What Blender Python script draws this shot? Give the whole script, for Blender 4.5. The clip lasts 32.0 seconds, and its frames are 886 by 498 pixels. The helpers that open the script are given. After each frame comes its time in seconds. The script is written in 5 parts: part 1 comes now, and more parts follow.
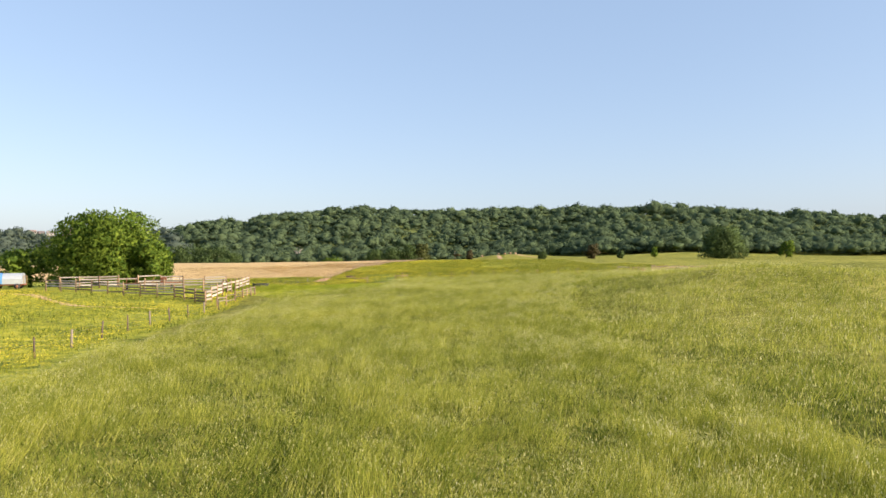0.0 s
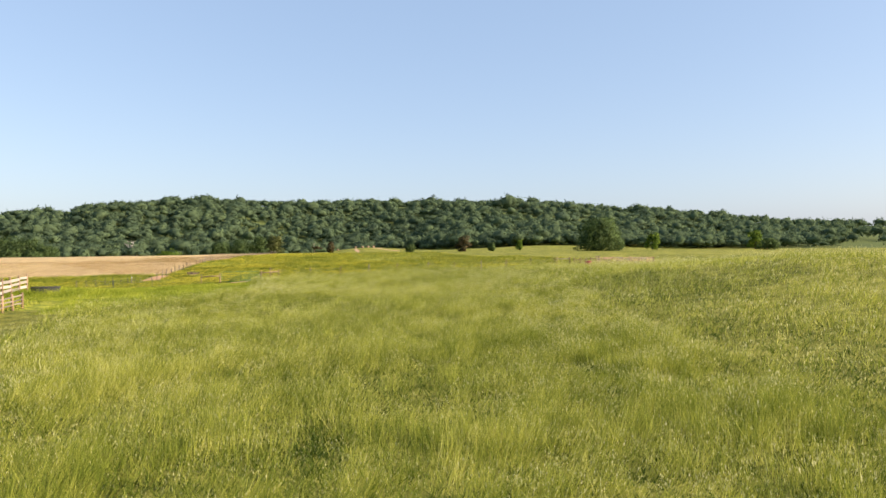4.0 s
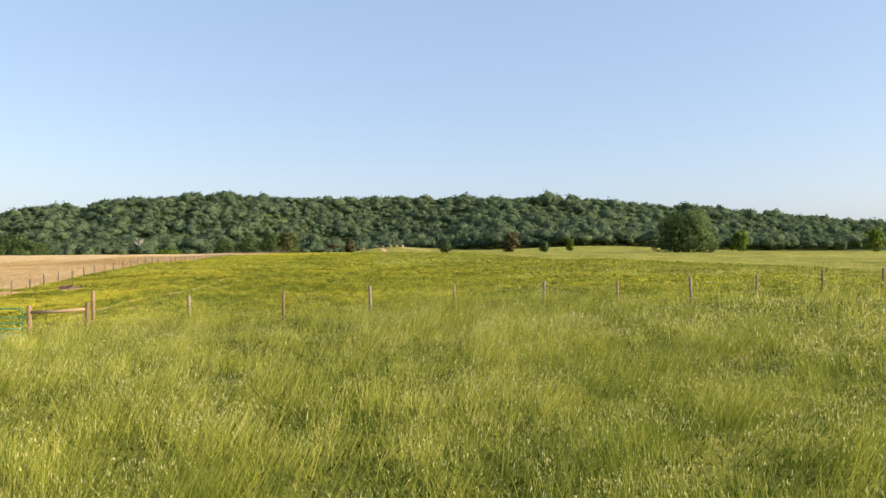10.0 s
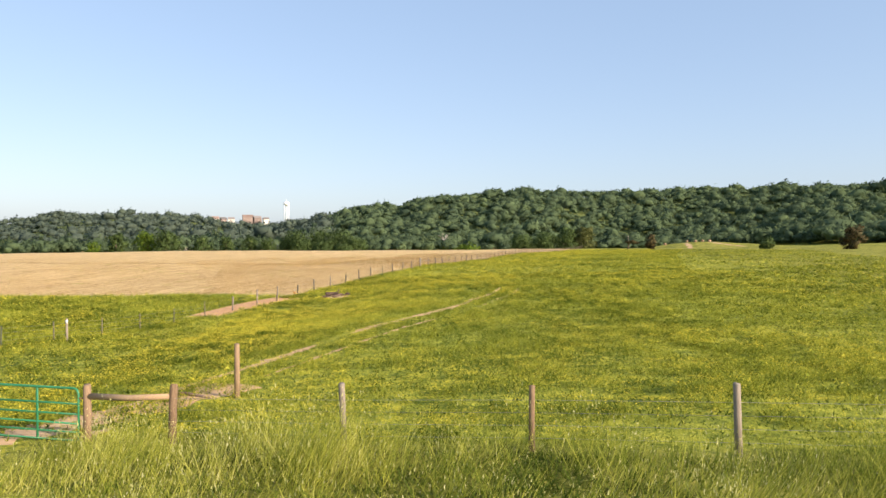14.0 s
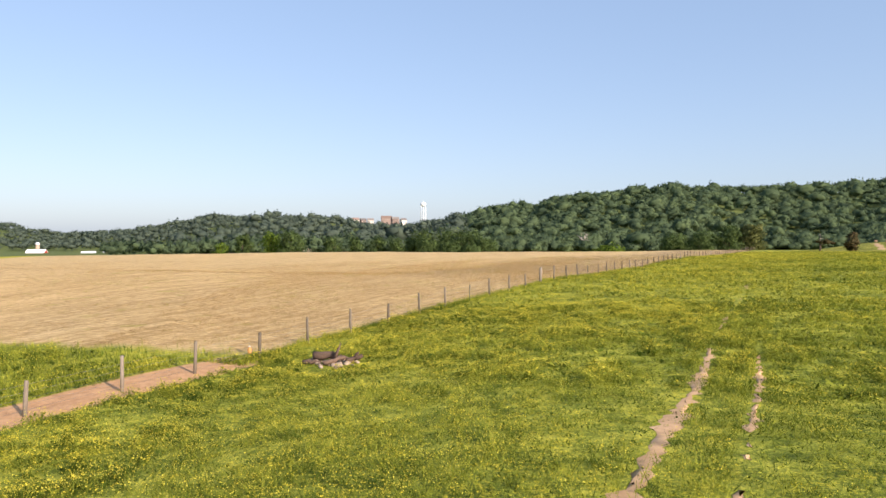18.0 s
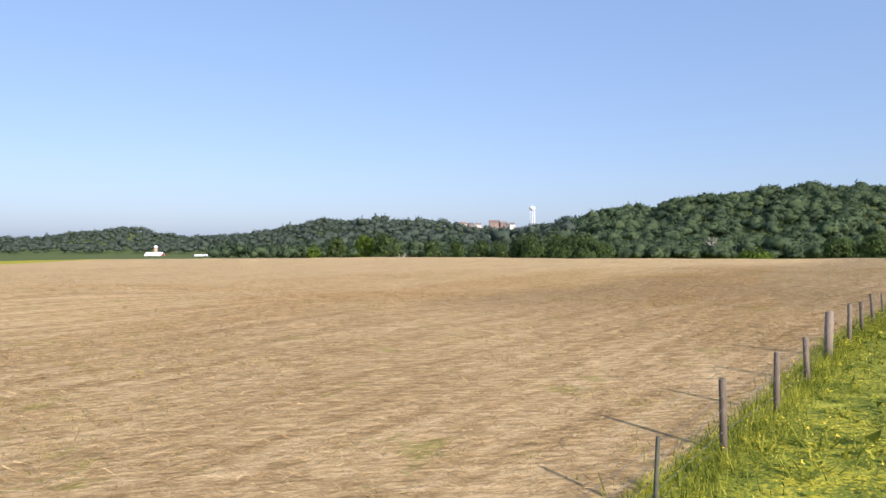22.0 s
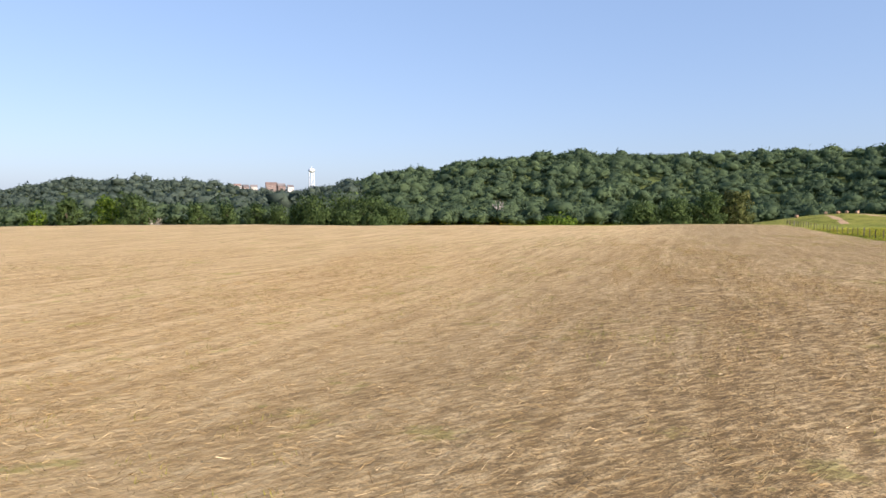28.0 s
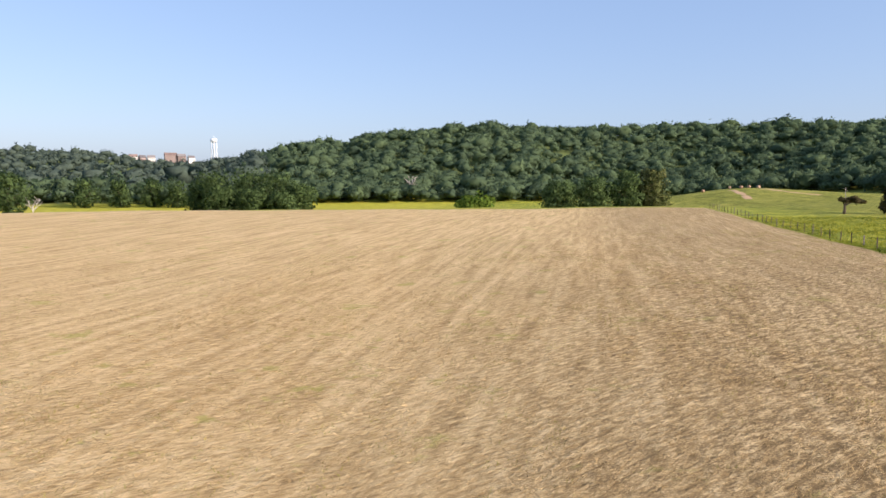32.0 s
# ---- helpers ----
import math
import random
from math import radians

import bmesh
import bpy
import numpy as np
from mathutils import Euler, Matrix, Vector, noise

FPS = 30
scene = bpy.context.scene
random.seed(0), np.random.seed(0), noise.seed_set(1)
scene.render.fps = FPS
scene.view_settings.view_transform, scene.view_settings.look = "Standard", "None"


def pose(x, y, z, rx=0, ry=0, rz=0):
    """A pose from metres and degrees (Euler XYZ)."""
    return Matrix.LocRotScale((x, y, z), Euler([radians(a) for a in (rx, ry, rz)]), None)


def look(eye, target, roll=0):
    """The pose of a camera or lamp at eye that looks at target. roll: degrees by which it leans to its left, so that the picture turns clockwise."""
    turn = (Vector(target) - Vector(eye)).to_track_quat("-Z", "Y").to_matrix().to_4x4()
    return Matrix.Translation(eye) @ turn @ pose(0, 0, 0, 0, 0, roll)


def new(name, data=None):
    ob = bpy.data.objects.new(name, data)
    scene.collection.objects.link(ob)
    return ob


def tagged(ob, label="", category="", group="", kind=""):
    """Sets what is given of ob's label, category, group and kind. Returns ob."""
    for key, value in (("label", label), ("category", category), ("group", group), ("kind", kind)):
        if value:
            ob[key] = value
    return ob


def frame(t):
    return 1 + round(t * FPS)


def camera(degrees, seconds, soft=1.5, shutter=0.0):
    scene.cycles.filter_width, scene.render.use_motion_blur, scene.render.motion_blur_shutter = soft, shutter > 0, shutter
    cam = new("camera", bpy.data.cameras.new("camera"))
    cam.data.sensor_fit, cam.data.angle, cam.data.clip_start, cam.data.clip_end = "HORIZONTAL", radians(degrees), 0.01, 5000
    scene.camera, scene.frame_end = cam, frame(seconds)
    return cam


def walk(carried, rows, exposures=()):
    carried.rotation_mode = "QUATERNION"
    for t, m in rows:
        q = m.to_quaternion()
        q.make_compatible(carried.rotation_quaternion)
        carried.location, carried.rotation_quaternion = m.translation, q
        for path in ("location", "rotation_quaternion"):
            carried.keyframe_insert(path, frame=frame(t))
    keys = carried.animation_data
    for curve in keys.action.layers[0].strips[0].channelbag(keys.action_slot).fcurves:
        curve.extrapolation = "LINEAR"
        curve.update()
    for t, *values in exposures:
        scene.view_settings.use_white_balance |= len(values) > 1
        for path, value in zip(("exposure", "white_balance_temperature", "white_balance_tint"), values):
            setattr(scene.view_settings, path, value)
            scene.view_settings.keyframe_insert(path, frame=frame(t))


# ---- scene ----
cam = camera(63.85, 32.0)
PATH = [
    (0, (0.00, -0.00, 4.97), (4.81, 49.76, 5.30), -0.51),
    (0.5, (-1.28, 3.62, 4.98), (6.55, 53.00, 5.24), -0.51),
    (1, (-2.07, 7.19, 4.86), (6.38, 56.48, 5.10), -0.57),
    (1.5, (-2.26, 10.60, 4.80), (8.56, 59.41, 5.01), -0.54),
    (2, (-2.52, 15.15, 4.76), (12.35, 62.88, 4.88), -0.48),
    (2.5, (-2.09, 20.38, 4.68), (12.77, 68.12, 4.73), -0.41),
    (4.5, (-1.63, 38.97, 4.06), (13.64, 86.58, 3.87), -0.51),
    (5, (-1.95, 43.01, 4.05), (13.43, 90.58, 3.90), -0.40),
    (5.5, (-1.69, 46.87, 3.85), (13.74, 94.42, 3.67), -0.17),
    (6, (-1.29, 51.71, 3.12), (14.36, 99.20, 3.12), -0.24),
    (6.5, (0.55, 58.07, 3.33), (16.36, 105.50, 3.18), -0.01),
    (7, (2.19, 64.37, 3.35), (18.05, 111.79, 3.15), -0.01),
    (7.5, (4.02, 69.83, 3.50), (19.85, 117.25, 3.19), 0.43),
    (8, (5.84, 75.70, 3.70), (21.69, 123.12, 3.47), 0.28),
    (8.5, (7.65, 81.60, 3.76), (23.50, 129.02, 3.48), 0.12),
    (9, (9.46, 87.55, 3.72), (25.37, 134.95, 3.42), -0.00),
    (9.5, (11.22, 92.85, 3.74), (27.04, 140.28, 3.48), -0.05),
    (10, (12.57, 97.12, 3.64), (25.71, 145.36, 3.51), -0.16),
    (10.5, (13.57, 100.10, 3.62), (20.87, 149.56, 3.66), -0.33),
    (11, (14.17, 101.92, 3.63), (17.11, 151.84, 3.75), -0.49),
    (11.5, (14.43, 102.95, 3.65), (14.42, 152.95, 3.72), -0.60),
    (12, (14.56, 103.85, 3.65), (11.74, 153.77, 3.65), -0.64),
    (12.5, (14.62, 105.35, 3.68), (11.16, 155.23, 3.52), -0.63),
    (13, (14.69, 107.54, 3.80), (10.79, 157.39, 3.49), -0.37),
    (13.5, (14.55, 110.86, 4.11), (9.78, 160.63, 3.69), -0.28),
    (14, (14.32, 114.91, 4.53), (7.02, 164.38, 4.02), -0.19),
    (14.5, (13.98, 119.34, 4.75), (6.27, 168.74, 4.16), -0.16),
    (16.5, (11.46, 138.88, 4.54), (1.02, 187.77, 3.95), -0.14),
    (17, (10.99, 143.40, 4.54), (-3.01, 191.40, 3.98), -0.48),
    (17.5, (10.06, 148.62, 4.53), (-6.09, 195.94, 4.05), -0.35),
    (18, (8.96, 153.92, 4.49), (-7.71, 201.06, 4.05), -0.27),
    (18.5, (7.69, 159.15, 4.43), (-10.93, 205.56, 4.06), -0.24),
    (19, (6.56, 164.00, 4.39), (-15.21, 209.02, 4.04), -0.17),
    (19.5, (4.95, 169.21, 4.28), (-18.78, 213.21, 3.99), -0.17),
    (20, (3.48, 174.01, 4.31), (-20.24, 218.02, 4.02), -0.13),
    (20.5, (1.71, 179.05, 4.19), (-22.02, 223.06, 3.93), -0.05),
    (21, (-0.43, 184.15, 4.18), (-24.13, 228.17, 3.96), -0.04),
    (21.5, (-2.46, 188.90, 4.14), (-26.13, 232.94, 4.00), 0.00),
    (22, (-4.48, 193.26, 4.15), (-28.14, 237.30, 4.08), 0.02),
    (22.5, (-6.15, 197.89, 4.14), (-29.84, 241.92, 4.16), 0.05),
    (23, (-8.10, 202.07, 4.21), (-31.51, 246.25, 4.28), 0.07),
    (23.5, (-9.92, 206.47, 4.09), (-32.90, 250.87, 4.20), 0.13),
    (24, (-12.15, 210.78, 4.06), (-34.24, 255.63, 4.23), 0.12),
    (24.5, (-14.11, 215.32, 4.00), (-33.04, 261.60, 4.22), 0.18),
    (25, (-16.10, 219.19, 3.91), (-29.36, 267.40, 4.20), 0.25),
    (25.5, (-17.90, 222.74, 4.06), (-28.76, 271.54, 4.37), 0.22),
    (27.5, (-22.44, 233.57, 4.52), (-31.67, 282.70, 3.43), 0.13),
    (28, (-23.05, 235.59, 4.51), (-32.23, 284.67, 1.89), 0.08),
    (28.5, (-23.60, 237.58, 4.47), (-32.68, 286.57, 0.30), 0.08),
    (29, (-24.05, 239.27, 4.48), (-33.02, 288.22, -0.36), 0.01),
    (29.5, (-24.46, 240.80, 4.49), (-32.59, 289.89, -0.34), -0.04),
    (30, (-24.85, 242.31, 4.59), (-30.48, 291.76, -0.22), -0.02),
    (30.5, (-25.20, 243.82, 4.80), (-28.41, 293.49, 0.03), 0.03),
    (31, (-25.50, 245.29, 5.23), (-28.63, 294.97, 0.50), 0.06),
    (31.5, (-25.76, 246.90, 6.16), (-28.78, 296.59, 1.46), 0.08),
    (32, (-26.34, 247.90, 7.91), (-29.28, 297.59, 3.20), -0.09),
]
EXPOSURE = [(0, 0.93, 7350, 18), (14.5, 0.93, 7350, 18), (17, 0.85, 7100, 19), (20.5, 0.68, 6950, 22), (22, 0.6, 6250, 22), (25, 0.6, 5650, 20), (27.5, 0.72, 6500, 22), (32, 0.7, 6550, 22)]
walk(cam, [(t, look(eye, target, roll)) for t, eye, target, roll in PATH], EXPOSURE)

# ---------- world, sun ----------
SUN_EL, SUN_AZ = 23.0, 119.0          # degrees; azimuth clockwise from +y
world = bpy.data.worlds.new("sky")
scene.world = world
world.use_nodes = True
wn = world.node_tree
wn.nodes.clear()
sky = wn.nodes.new("ShaderNodeTexSky")
sky.sky_type, sky.sun_disc = "NISHITA", False
sky.sun_elevation, sky.sun_rotation = radians(SUN_EL), radians(SUN_AZ)
sky.altitude, sky.air_density, sky.dust_density, sky.ozone_density = 200, 1.0, 1.7, 1.2
bg = wn.nodes.new("ShaderNodeBackground")
bg.inputs["Strength"].default_value = 0.12
wout = wn.nodes.new("ShaderNodeOutputWorld")
haze = wn.nodes.new("ShaderNodeMix")
haze.data_type = "RGBA"
haze.inputs[0].default_value = 0.52
haze.inputs[7].default_value = (1.62, 2.78, 4.5, 1)
wn.links.new(sky.outputs[0], haze.inputs[6])
wn.links.new(haze.outputs[2], bg.inputs["Color"])
wn.links.new(bg.outputs[0], wout.inputs["Surface"])
sun = new("sun", bpy.data.lights.new("sun", "SUN"))
sun.data.energy, sun.data.angle, sun.data.color = 4.2, radians(0.6), (1.0, 0.93, 0.80)
sd = Vector((math.sin(radians(SUN_AZ)) * math.cos(radians(SUN_EL)), math.cos(radians(SUN_AZ)) * math.cos(radians(SUN_EL)), math.sin(radians(SUN_EL))))
sun.matrix_world = look(sd * 100, (0, 0, 0))

rng = np.random.default_rng(7)

# ---------- node helpers ----------
class Mat:
    """A node material under construction."""

    def __init__(self, name, rough=0.9, spec=0.2):
        self.m = bpy.data.materials.new(name)
        self.m.use_nodes = True
        self.t = self.m.node_tree
        self.b = self.t.nodes["Principled BSDF"]
        self.b.inputs["Roughness"].default_value = rough
        self.b.inputs["Specular IOR Level"].default_value = spec

    def node(self, kind, **values):
        n = self.t.nodes.new(kind)
        for k, v in values.items():
            n.inputs[k.replace("_", " ")].default_value = v
        return n

    def link(self, a, b):
        self.t.links.new(a, b)

    def coords(self):
        return self.node("ShaderNodeTexCoord").outputs["Object"]

    def noise(self, scale, detail=4.0, rough=0.55, vec=None, stretch=None):
        n = self.node("ShaderNodeTexNoise", Scale=scale, Detail=detail, Roughness=rough)
        v = vec or self.coords()
        if stretch:
            mp = self.node("ShaderNodeMapping", Scale=stretch[:3])
            if len(stretch) > 3:
                mp.inputs["Rotation"].default_value = (0, 0, stretch[3])
            self.link(v, mp.inputs["Vector"])
            v = mp.outputs[0]
        self.link(v, n.inputs["Vector"])
        return n.outputs["Fac"]

    def ramp(self, fac, stops):
        r = self.t.nodes.new("ShaderNodeValToRGB")
        e = r.color_ramp.elements
        while len(e) < len(stops):
            e.new(0.5)
        for el, (p, c) in zip(e, stops):
            el.position, el.color = p, (*c, 1) if len(c) == 3 else c
        self.link(fac, r.inputs[0])
        return r.outputs["Color"]

    def step(self, fac, a, b):
        r = self.t.nodes.new("ShaderNodeMapRange")
        r.interpolation_type = "SMOOTHSTEP"
        r.inputs["From Min"].default_value, r.inputs["From Max"].default_value = a, b
        self.link(fac, r.inputs["Value"])
        return r.outputs[0]

    def math(self, op, a, b=0.0, c=0.0):
        n = self.t.nodes.new("ShaderNodeMath")
        n.operation = op
        for i, v in enumerate((a, b, c)):
            if isinstance(v, (int, float)):
                n.inputs[i].default_value = v
            else:
                self.link(v, n.inputs[i])
        return n.outputs[0]

    def mix(self, fac, a, b, mode="MIX"):
        n = self.t.nodes.new("ShaderNodeMix")
        n.data_type, n.blend_type = "RGBA", mode
        for i, v in ((0, fac), (6, a), (7, b)):
            if isinstance(v, (int, float)):
                n.inputs[i].default_value = v
            elif isinstance(v, tuple):
                n.inputs[i].default_value = (*v, 1)
            else:
                self.link(v, n.inputs[i])
        return n.outputs[2]

    def bump(self, height, strength=0.4, dist=0.05):
        n = self.node("ShaderNodeBump", Strength=strength, Distance=dist)
        self.link(height, n.inputs["Height"])
        self.link(n.outputs[0], self.b.inputs["Normal"])

    def colour(self, c):
        if isinstance(c, tuple):
            self.b.inputs["Base Color"].default_value = (*c, 1)
        else:
            self.link(c, self.b.inputs["Base Color"])
        return self

    def island(self):
        return self.node("ShaderNodeNewGeometry").outputs["Random Per Island"]

    def object_random(self):
        return self.node("ShaderNodeObjectInfo").outputs["Random"]


def grain_mat(name, dark, light, scale=6.0, rough=0.85, stretch=(8, 8, 1), bump=0.3, metal=0.0, spec=0.2, vary=0.35):
    """Colour between two tones by fine grain, broad stains and a shift from object to object."""
    k = Mat(name, rough, spec)
    fine = k.noise(scale, 6, 0.65, stretch=stretch)
    broad = k.noise(scale * 0.15, 2, 0.5)
    f = k.math("ADD", k.math("MULTIPLY", fine, 0.65), k.math("MULTIPLY", broad, 0.35))
    f = k.math("ADD", f, k.math("MULTIPLY", k.math("SUBTRACT", k.object_random(), 0.5), vary))
    k.colour(k.ramp(f, [(0.3, dark), (0.7, light)]))
    k.b.inputs["Metallic"].default_value = metal
    k.bump(fine, bump, 0.02)
    return k.m


def leaf_mat(name, dark, light, extra=None, translucent=0.35, patch=0.05, clump=0.0, spread=0.55):
    """Leaves or blades: a tone for each piece, drifting over the plant or field in patches and clumps."""
    k = Mat(name, 0.75, 0.12)
    drift = k.noise(patch, 3, 0.6)
    if clump:
        drift = k.math("ADD", k.math("MULTIPLY", k.step(drift, 0.3, 0.7), 0.4), k.math("MULTIPLY", k.step(k.noise(clump, 3, 0.6), 0.3, 0.7), 0.6))
    f = k.math("ADD", k.math("MULTIPLY", k.island(), spread), k.math("MULTIPLY", drift, 1 - spread))
    stops = [(0.25, dark), (0.7, light)] + ([(0.86, extra)] if extra else [])
    c = k.ramp(f, stops)
    k.colour(c)
    tr = k.node("ShaderNodeBsdfTranslucent")
    k.link(c, tr.inputs["Color"])
    ms = k.node("ShaderNodeMixShader", Fac=translucent)
    k.link(k.b.outputs[0], ms.inputs[1])
    k.link(tr.outputs[0], ms.inputs[2])
    k.link(ms.outputs[0], k.t.nodes["Material Output"].inputs["Surface"])
    return k.m


def wood_mat(name, dark, light, bright, translucent=0.25):
    """Crowns of distant woods: leaf clumps, a tone for each tree, drifts of other kinds over the slope."""
    k = Mat(name, 0.9, 0.03)
    clump = k.noise(0.7, 5, 0.75)
    tree_tone = k.noise(0.075, 2, 0.5)
    f = k.math("ADD", k.math("MULTIPLY", k.step(clump, 0.3, 0.7), 0.28), k.math("ADD", k.math("MULTIPLY", k.island(), 0.22), k.math("ADD", k.math("MULTIPLY", k.noise(0.012, 3), 0.25), k.math("MULTIPLY", k.step(tree_tone, 0.3, 0.7), 0.25))))
    c = k.ramp(f, [(0.2, dark), (0.6, light), (0.9, bright)])
    k.colour(c)
    k.bump(clump, 0.5, 0.9)
    tr = k.node("ShaderNodeBsdfTranslucent")
    k.link(c, tr.inputs["Color"])
    ms = k.node("ShaderNodeMixShader", Fac=translucent)
    k.link(k.b.outputs[0], ms.inputs[1])
    k.link(tr.outputs[0], ms.inputs[2])
    k.link(ms.outputs[0], k.t.nodes["Material Output"].inputs["Surface"])
    return k.m


M = {
    "grey_wood": grain_mat("grey_wood", (0.10, 0.08, 0.06), (0.30, 0.25, 0.20), 5, stretch=(9, 9, 1)),
    "pale_wood": grain_mat("pale_wood", (0.26, 0.22, 0.18), (0.55, 0.50, 0.43), 5, stretch=(9, 9, 1)),
    "brown_wood": grain_mat("brown_wood", (0.14, 0.09, 0.055), (0.38, 0.26, 0.16), 5, stretch=(9, 9, 1)),
    "new_wood": grain_mat("new_wood", (0.34, 0.22, 0.11), (0.60, 0.43, 0.25), 5, stretch=(9, 9, 1)),
    "white_cap": grain_mat("white_cap", (0.6, 0.6, 0.58), (0.82, 0.82, 0.8), 9),
    "steel_wire": grain_mat("steel_wire", (0.16, 0.16, 0.15), (0.34, 0.33, 0.31), 20, 0.5, metal=0.7),
    "t_post": grain_mat("t_post", (0.08, 0.09, 0.07), (0.20, 0.17, 0.12), 9, 0.7),
    "green_paint": grain_mat("green_paint", (0.008, 0.12, 0.05), (0.02, 0.22, 0.10), 8, 0.45, bump=0.05, spec=0.5),
    "rust": grain_mat("rust", (0.12, 0.045, 0.025), (0.33, 0.14, 0.08), 10, 0.85),
    "red_paint": grain_mat("red_paint", (0.30, 0.06, 0.045), (0.48, 0.14, 0.11), 6, 0.5, bump=0.05),
    "blue_paint": grain_mat("blue_paint", (0.05, 0.19, 0.42), (0.12, 0.32, 0.6), 4, 0.45, bump=0.05),
    "zinc": grain_mat("zinc", (0.42, 0.46, 0.5), (0.66, 0.69, 0.72), 4, 0.45, metal=0.3, bump=0.05),
    "white_metal": grain_mat("white_metal", (0.72, 0.74, 0.76), (0.88, 0.89, 0.9), 0.5, 0.4, bump=0.02),
    "tyre": grain_mat("tyre", (0.015, 0.015, 0.015), (0.05, 0.05, 0.05), 9),
    "black_trough": grain_mat("black_trough", (0.02, 0.02, 0.022), (0.06, 0.06, 0.065), 6, 0.5),
    "bark": grain_mat("bark", (0.06, 0.045, 0.03), (0.19, 0.145, 0.105), 4, stretch=(6, 6, 1), bump=0.7),
    "dead_bark": grain_mat("dead_bark", (0.36, 0.31, 0.26), (0.66, 0.6, 0.52), 4, stretch=(6, 6, 1), bump=0.5),
    "log_bark": grain_mat("log_bark", (0.055, 0.036, 0.027), (0.25, 0.165, 0.12), 7, stretch=(4, 4, 2), bump=0.7),
    "stone": grain_mat("stone", (0.20, 0.145, 0.105), (0.42, 0.33, 0.25), 5, bump=0.5),
    "brick": grain_mat("brick", (0.18, 0.135, 0.12), (0.28, 0.215, 0.19), 0.6, bump=0.1),
    "siding": grain_mat("siding", (0.55, 0.5, 0.45), (0.75, 0.71, 0.66), 0.6, bump=0.1),
    "roof_grey": grain_mat("roof_grey", (0.12, 0.11, 0.11), (0.24, 0.22, 0.21), 0.8, bump=0.1),
    "roof_brown": grain_mat("roof_brown", (0.18, 0.13, 0.11), (0.28, 0.2, 0.17), 0.6, bump=0.1),
    "jug": grain_mat("jug", (0.40, 0.18, 0.05), (0.58, 0.32, 0.12), 9, 0.5, bump=0.1),
    "roof_red": grain_mat("roof_red", (0.40, 0.07, 0.05), (0.58, 0.14, 0.10), 0.5, 0.5, bump=0.05),
    "glass": grain_mat("glass", (0.02, 0.03, 0.04), (0.06, 0.08, 0.1), 0.4, 0.08, spec=0.6, bump=0.0),
    "bale": grain_mat("bale", (0.28, 0.17, 0.10), (0.48, 0.32, 0.21), 3, bump=0.6),
    "dirt": grain_mat("dirt", (0.40, 0.235, 0.115), (0.68, 0.45, 0.265), 2.2, 0.95, stretch=(1, 1, 1), bump=0.6, vary=0.0),
    "leaf_oak": leaf_mat("leaf_oak", (0.055, 0.09, 0.034), (0.115, 0.175, 0.055), (0.16, 0.22, 0.07), 0.4, 0.25),
    "leaf_olive": leaf_mat("leaf_olive", (0.07, 0.09, 0.028), (0.15, 0.165, 0.055), (0.22, 0.22, 0.085), 0.35, 0.25),
    "leaf_bright": leaf_mat("leaf_bright", (0.06, 0.12, 0.018), (0.18, 0.26, 0.036), (0.26, 0.34, 0.05), 0.4, 0.25),
    "leaf_rust": leaf_mat("leaf_rust", (0.05, 0.05, 0.024), (0.14, 0.11, 0.05), (0.22, 0.12, 0.06), 0.25, 0.4),
    # ridge crowns: leaf tones lightened to carry the veil of haze
    "woods": wood_mat("woods", (0.078, 0.118, 0.072), (0.126, 0.182, 0.092), (0.17, 0.23, 0.098), 0.45),
    # far hills: distance haze mixed into the leaf tones, greyer and bluer
    "woods_hazy": wood_mat("woods_hazy", (0.085, 0.118, 0.098), (0.125, 0.165, 0.122), (0.155, 0.20, 0.135), 0.45),
    "meadow_blade": leaf_mat("meadow_blade", (0.13, 0.18, 0.02), (0.48, 0.48, 0.085), (0.70, 0.65, 0.20), 0.45, 0.06, 0.9, 0.5),
    "seed_head": leaf_mat("seed_head", (0.42, 0.42, 0.15), (0.60, 0.57, 0.25), (0.74, 0.69, 0.38), 0.45, 0.06, 0.9, 0.6),
    "pasture_blade": leaf_mat("pasture_blade", (0.06, 0.095, 0.011), (0.33, 0.35, 0.042), (0.56, 0.53, 0.09), 0.4, 0.1, 1.1, 0.35),
    "pasture_leaf": leaf_mat("pasture_leaf", (0.09, 0.14, 0.017), (0.36, 0.39, 0.05), (0.62, 0.58, 0.085), 0.4, 0.1, 1.1, 0.4),
    "swale_blade": leaf_mat("swale_blade", (0.14, 0.19, 0.018), (0.36, 0.40, 0.045), (0.48, 0.48, 0.07), 0.35, 0.1, 0.5, 0.3),
    "understory": leaf_mat("understory", (0.05, 0.085, 0.011), (0.15, 0.19, 0.028), None, 0.3, 0.08, 0.8, 0.3),
    "petal": leaf_mat("petal", (0.66, 0.52, 0.04), (0.84, 0.71, 0.10), None, 0.3, 0.3),
    "stubble_dry": leaf_mat("stubble_dry", (0.06, 0.045, 0.02), (0.28, 0.20, 0.09), None, 0.1, 0.3),
    "straw": leaf_mat("straw", (0.18, 0.11, 0.042), (0.57, 0.39, 0.168), (0.80, 0.60, 0.33), 0.15, 0.12, 1.3, 0.75),
    "stubble_green": leaf_mat("stubble_green", (0.12, 0.13, 0.02), (0.38, 0.35, 0.055), None, 0.3, 0.3),
}

# ---------- lie of the land ----------
CENTRE = (0.0, 162.0)
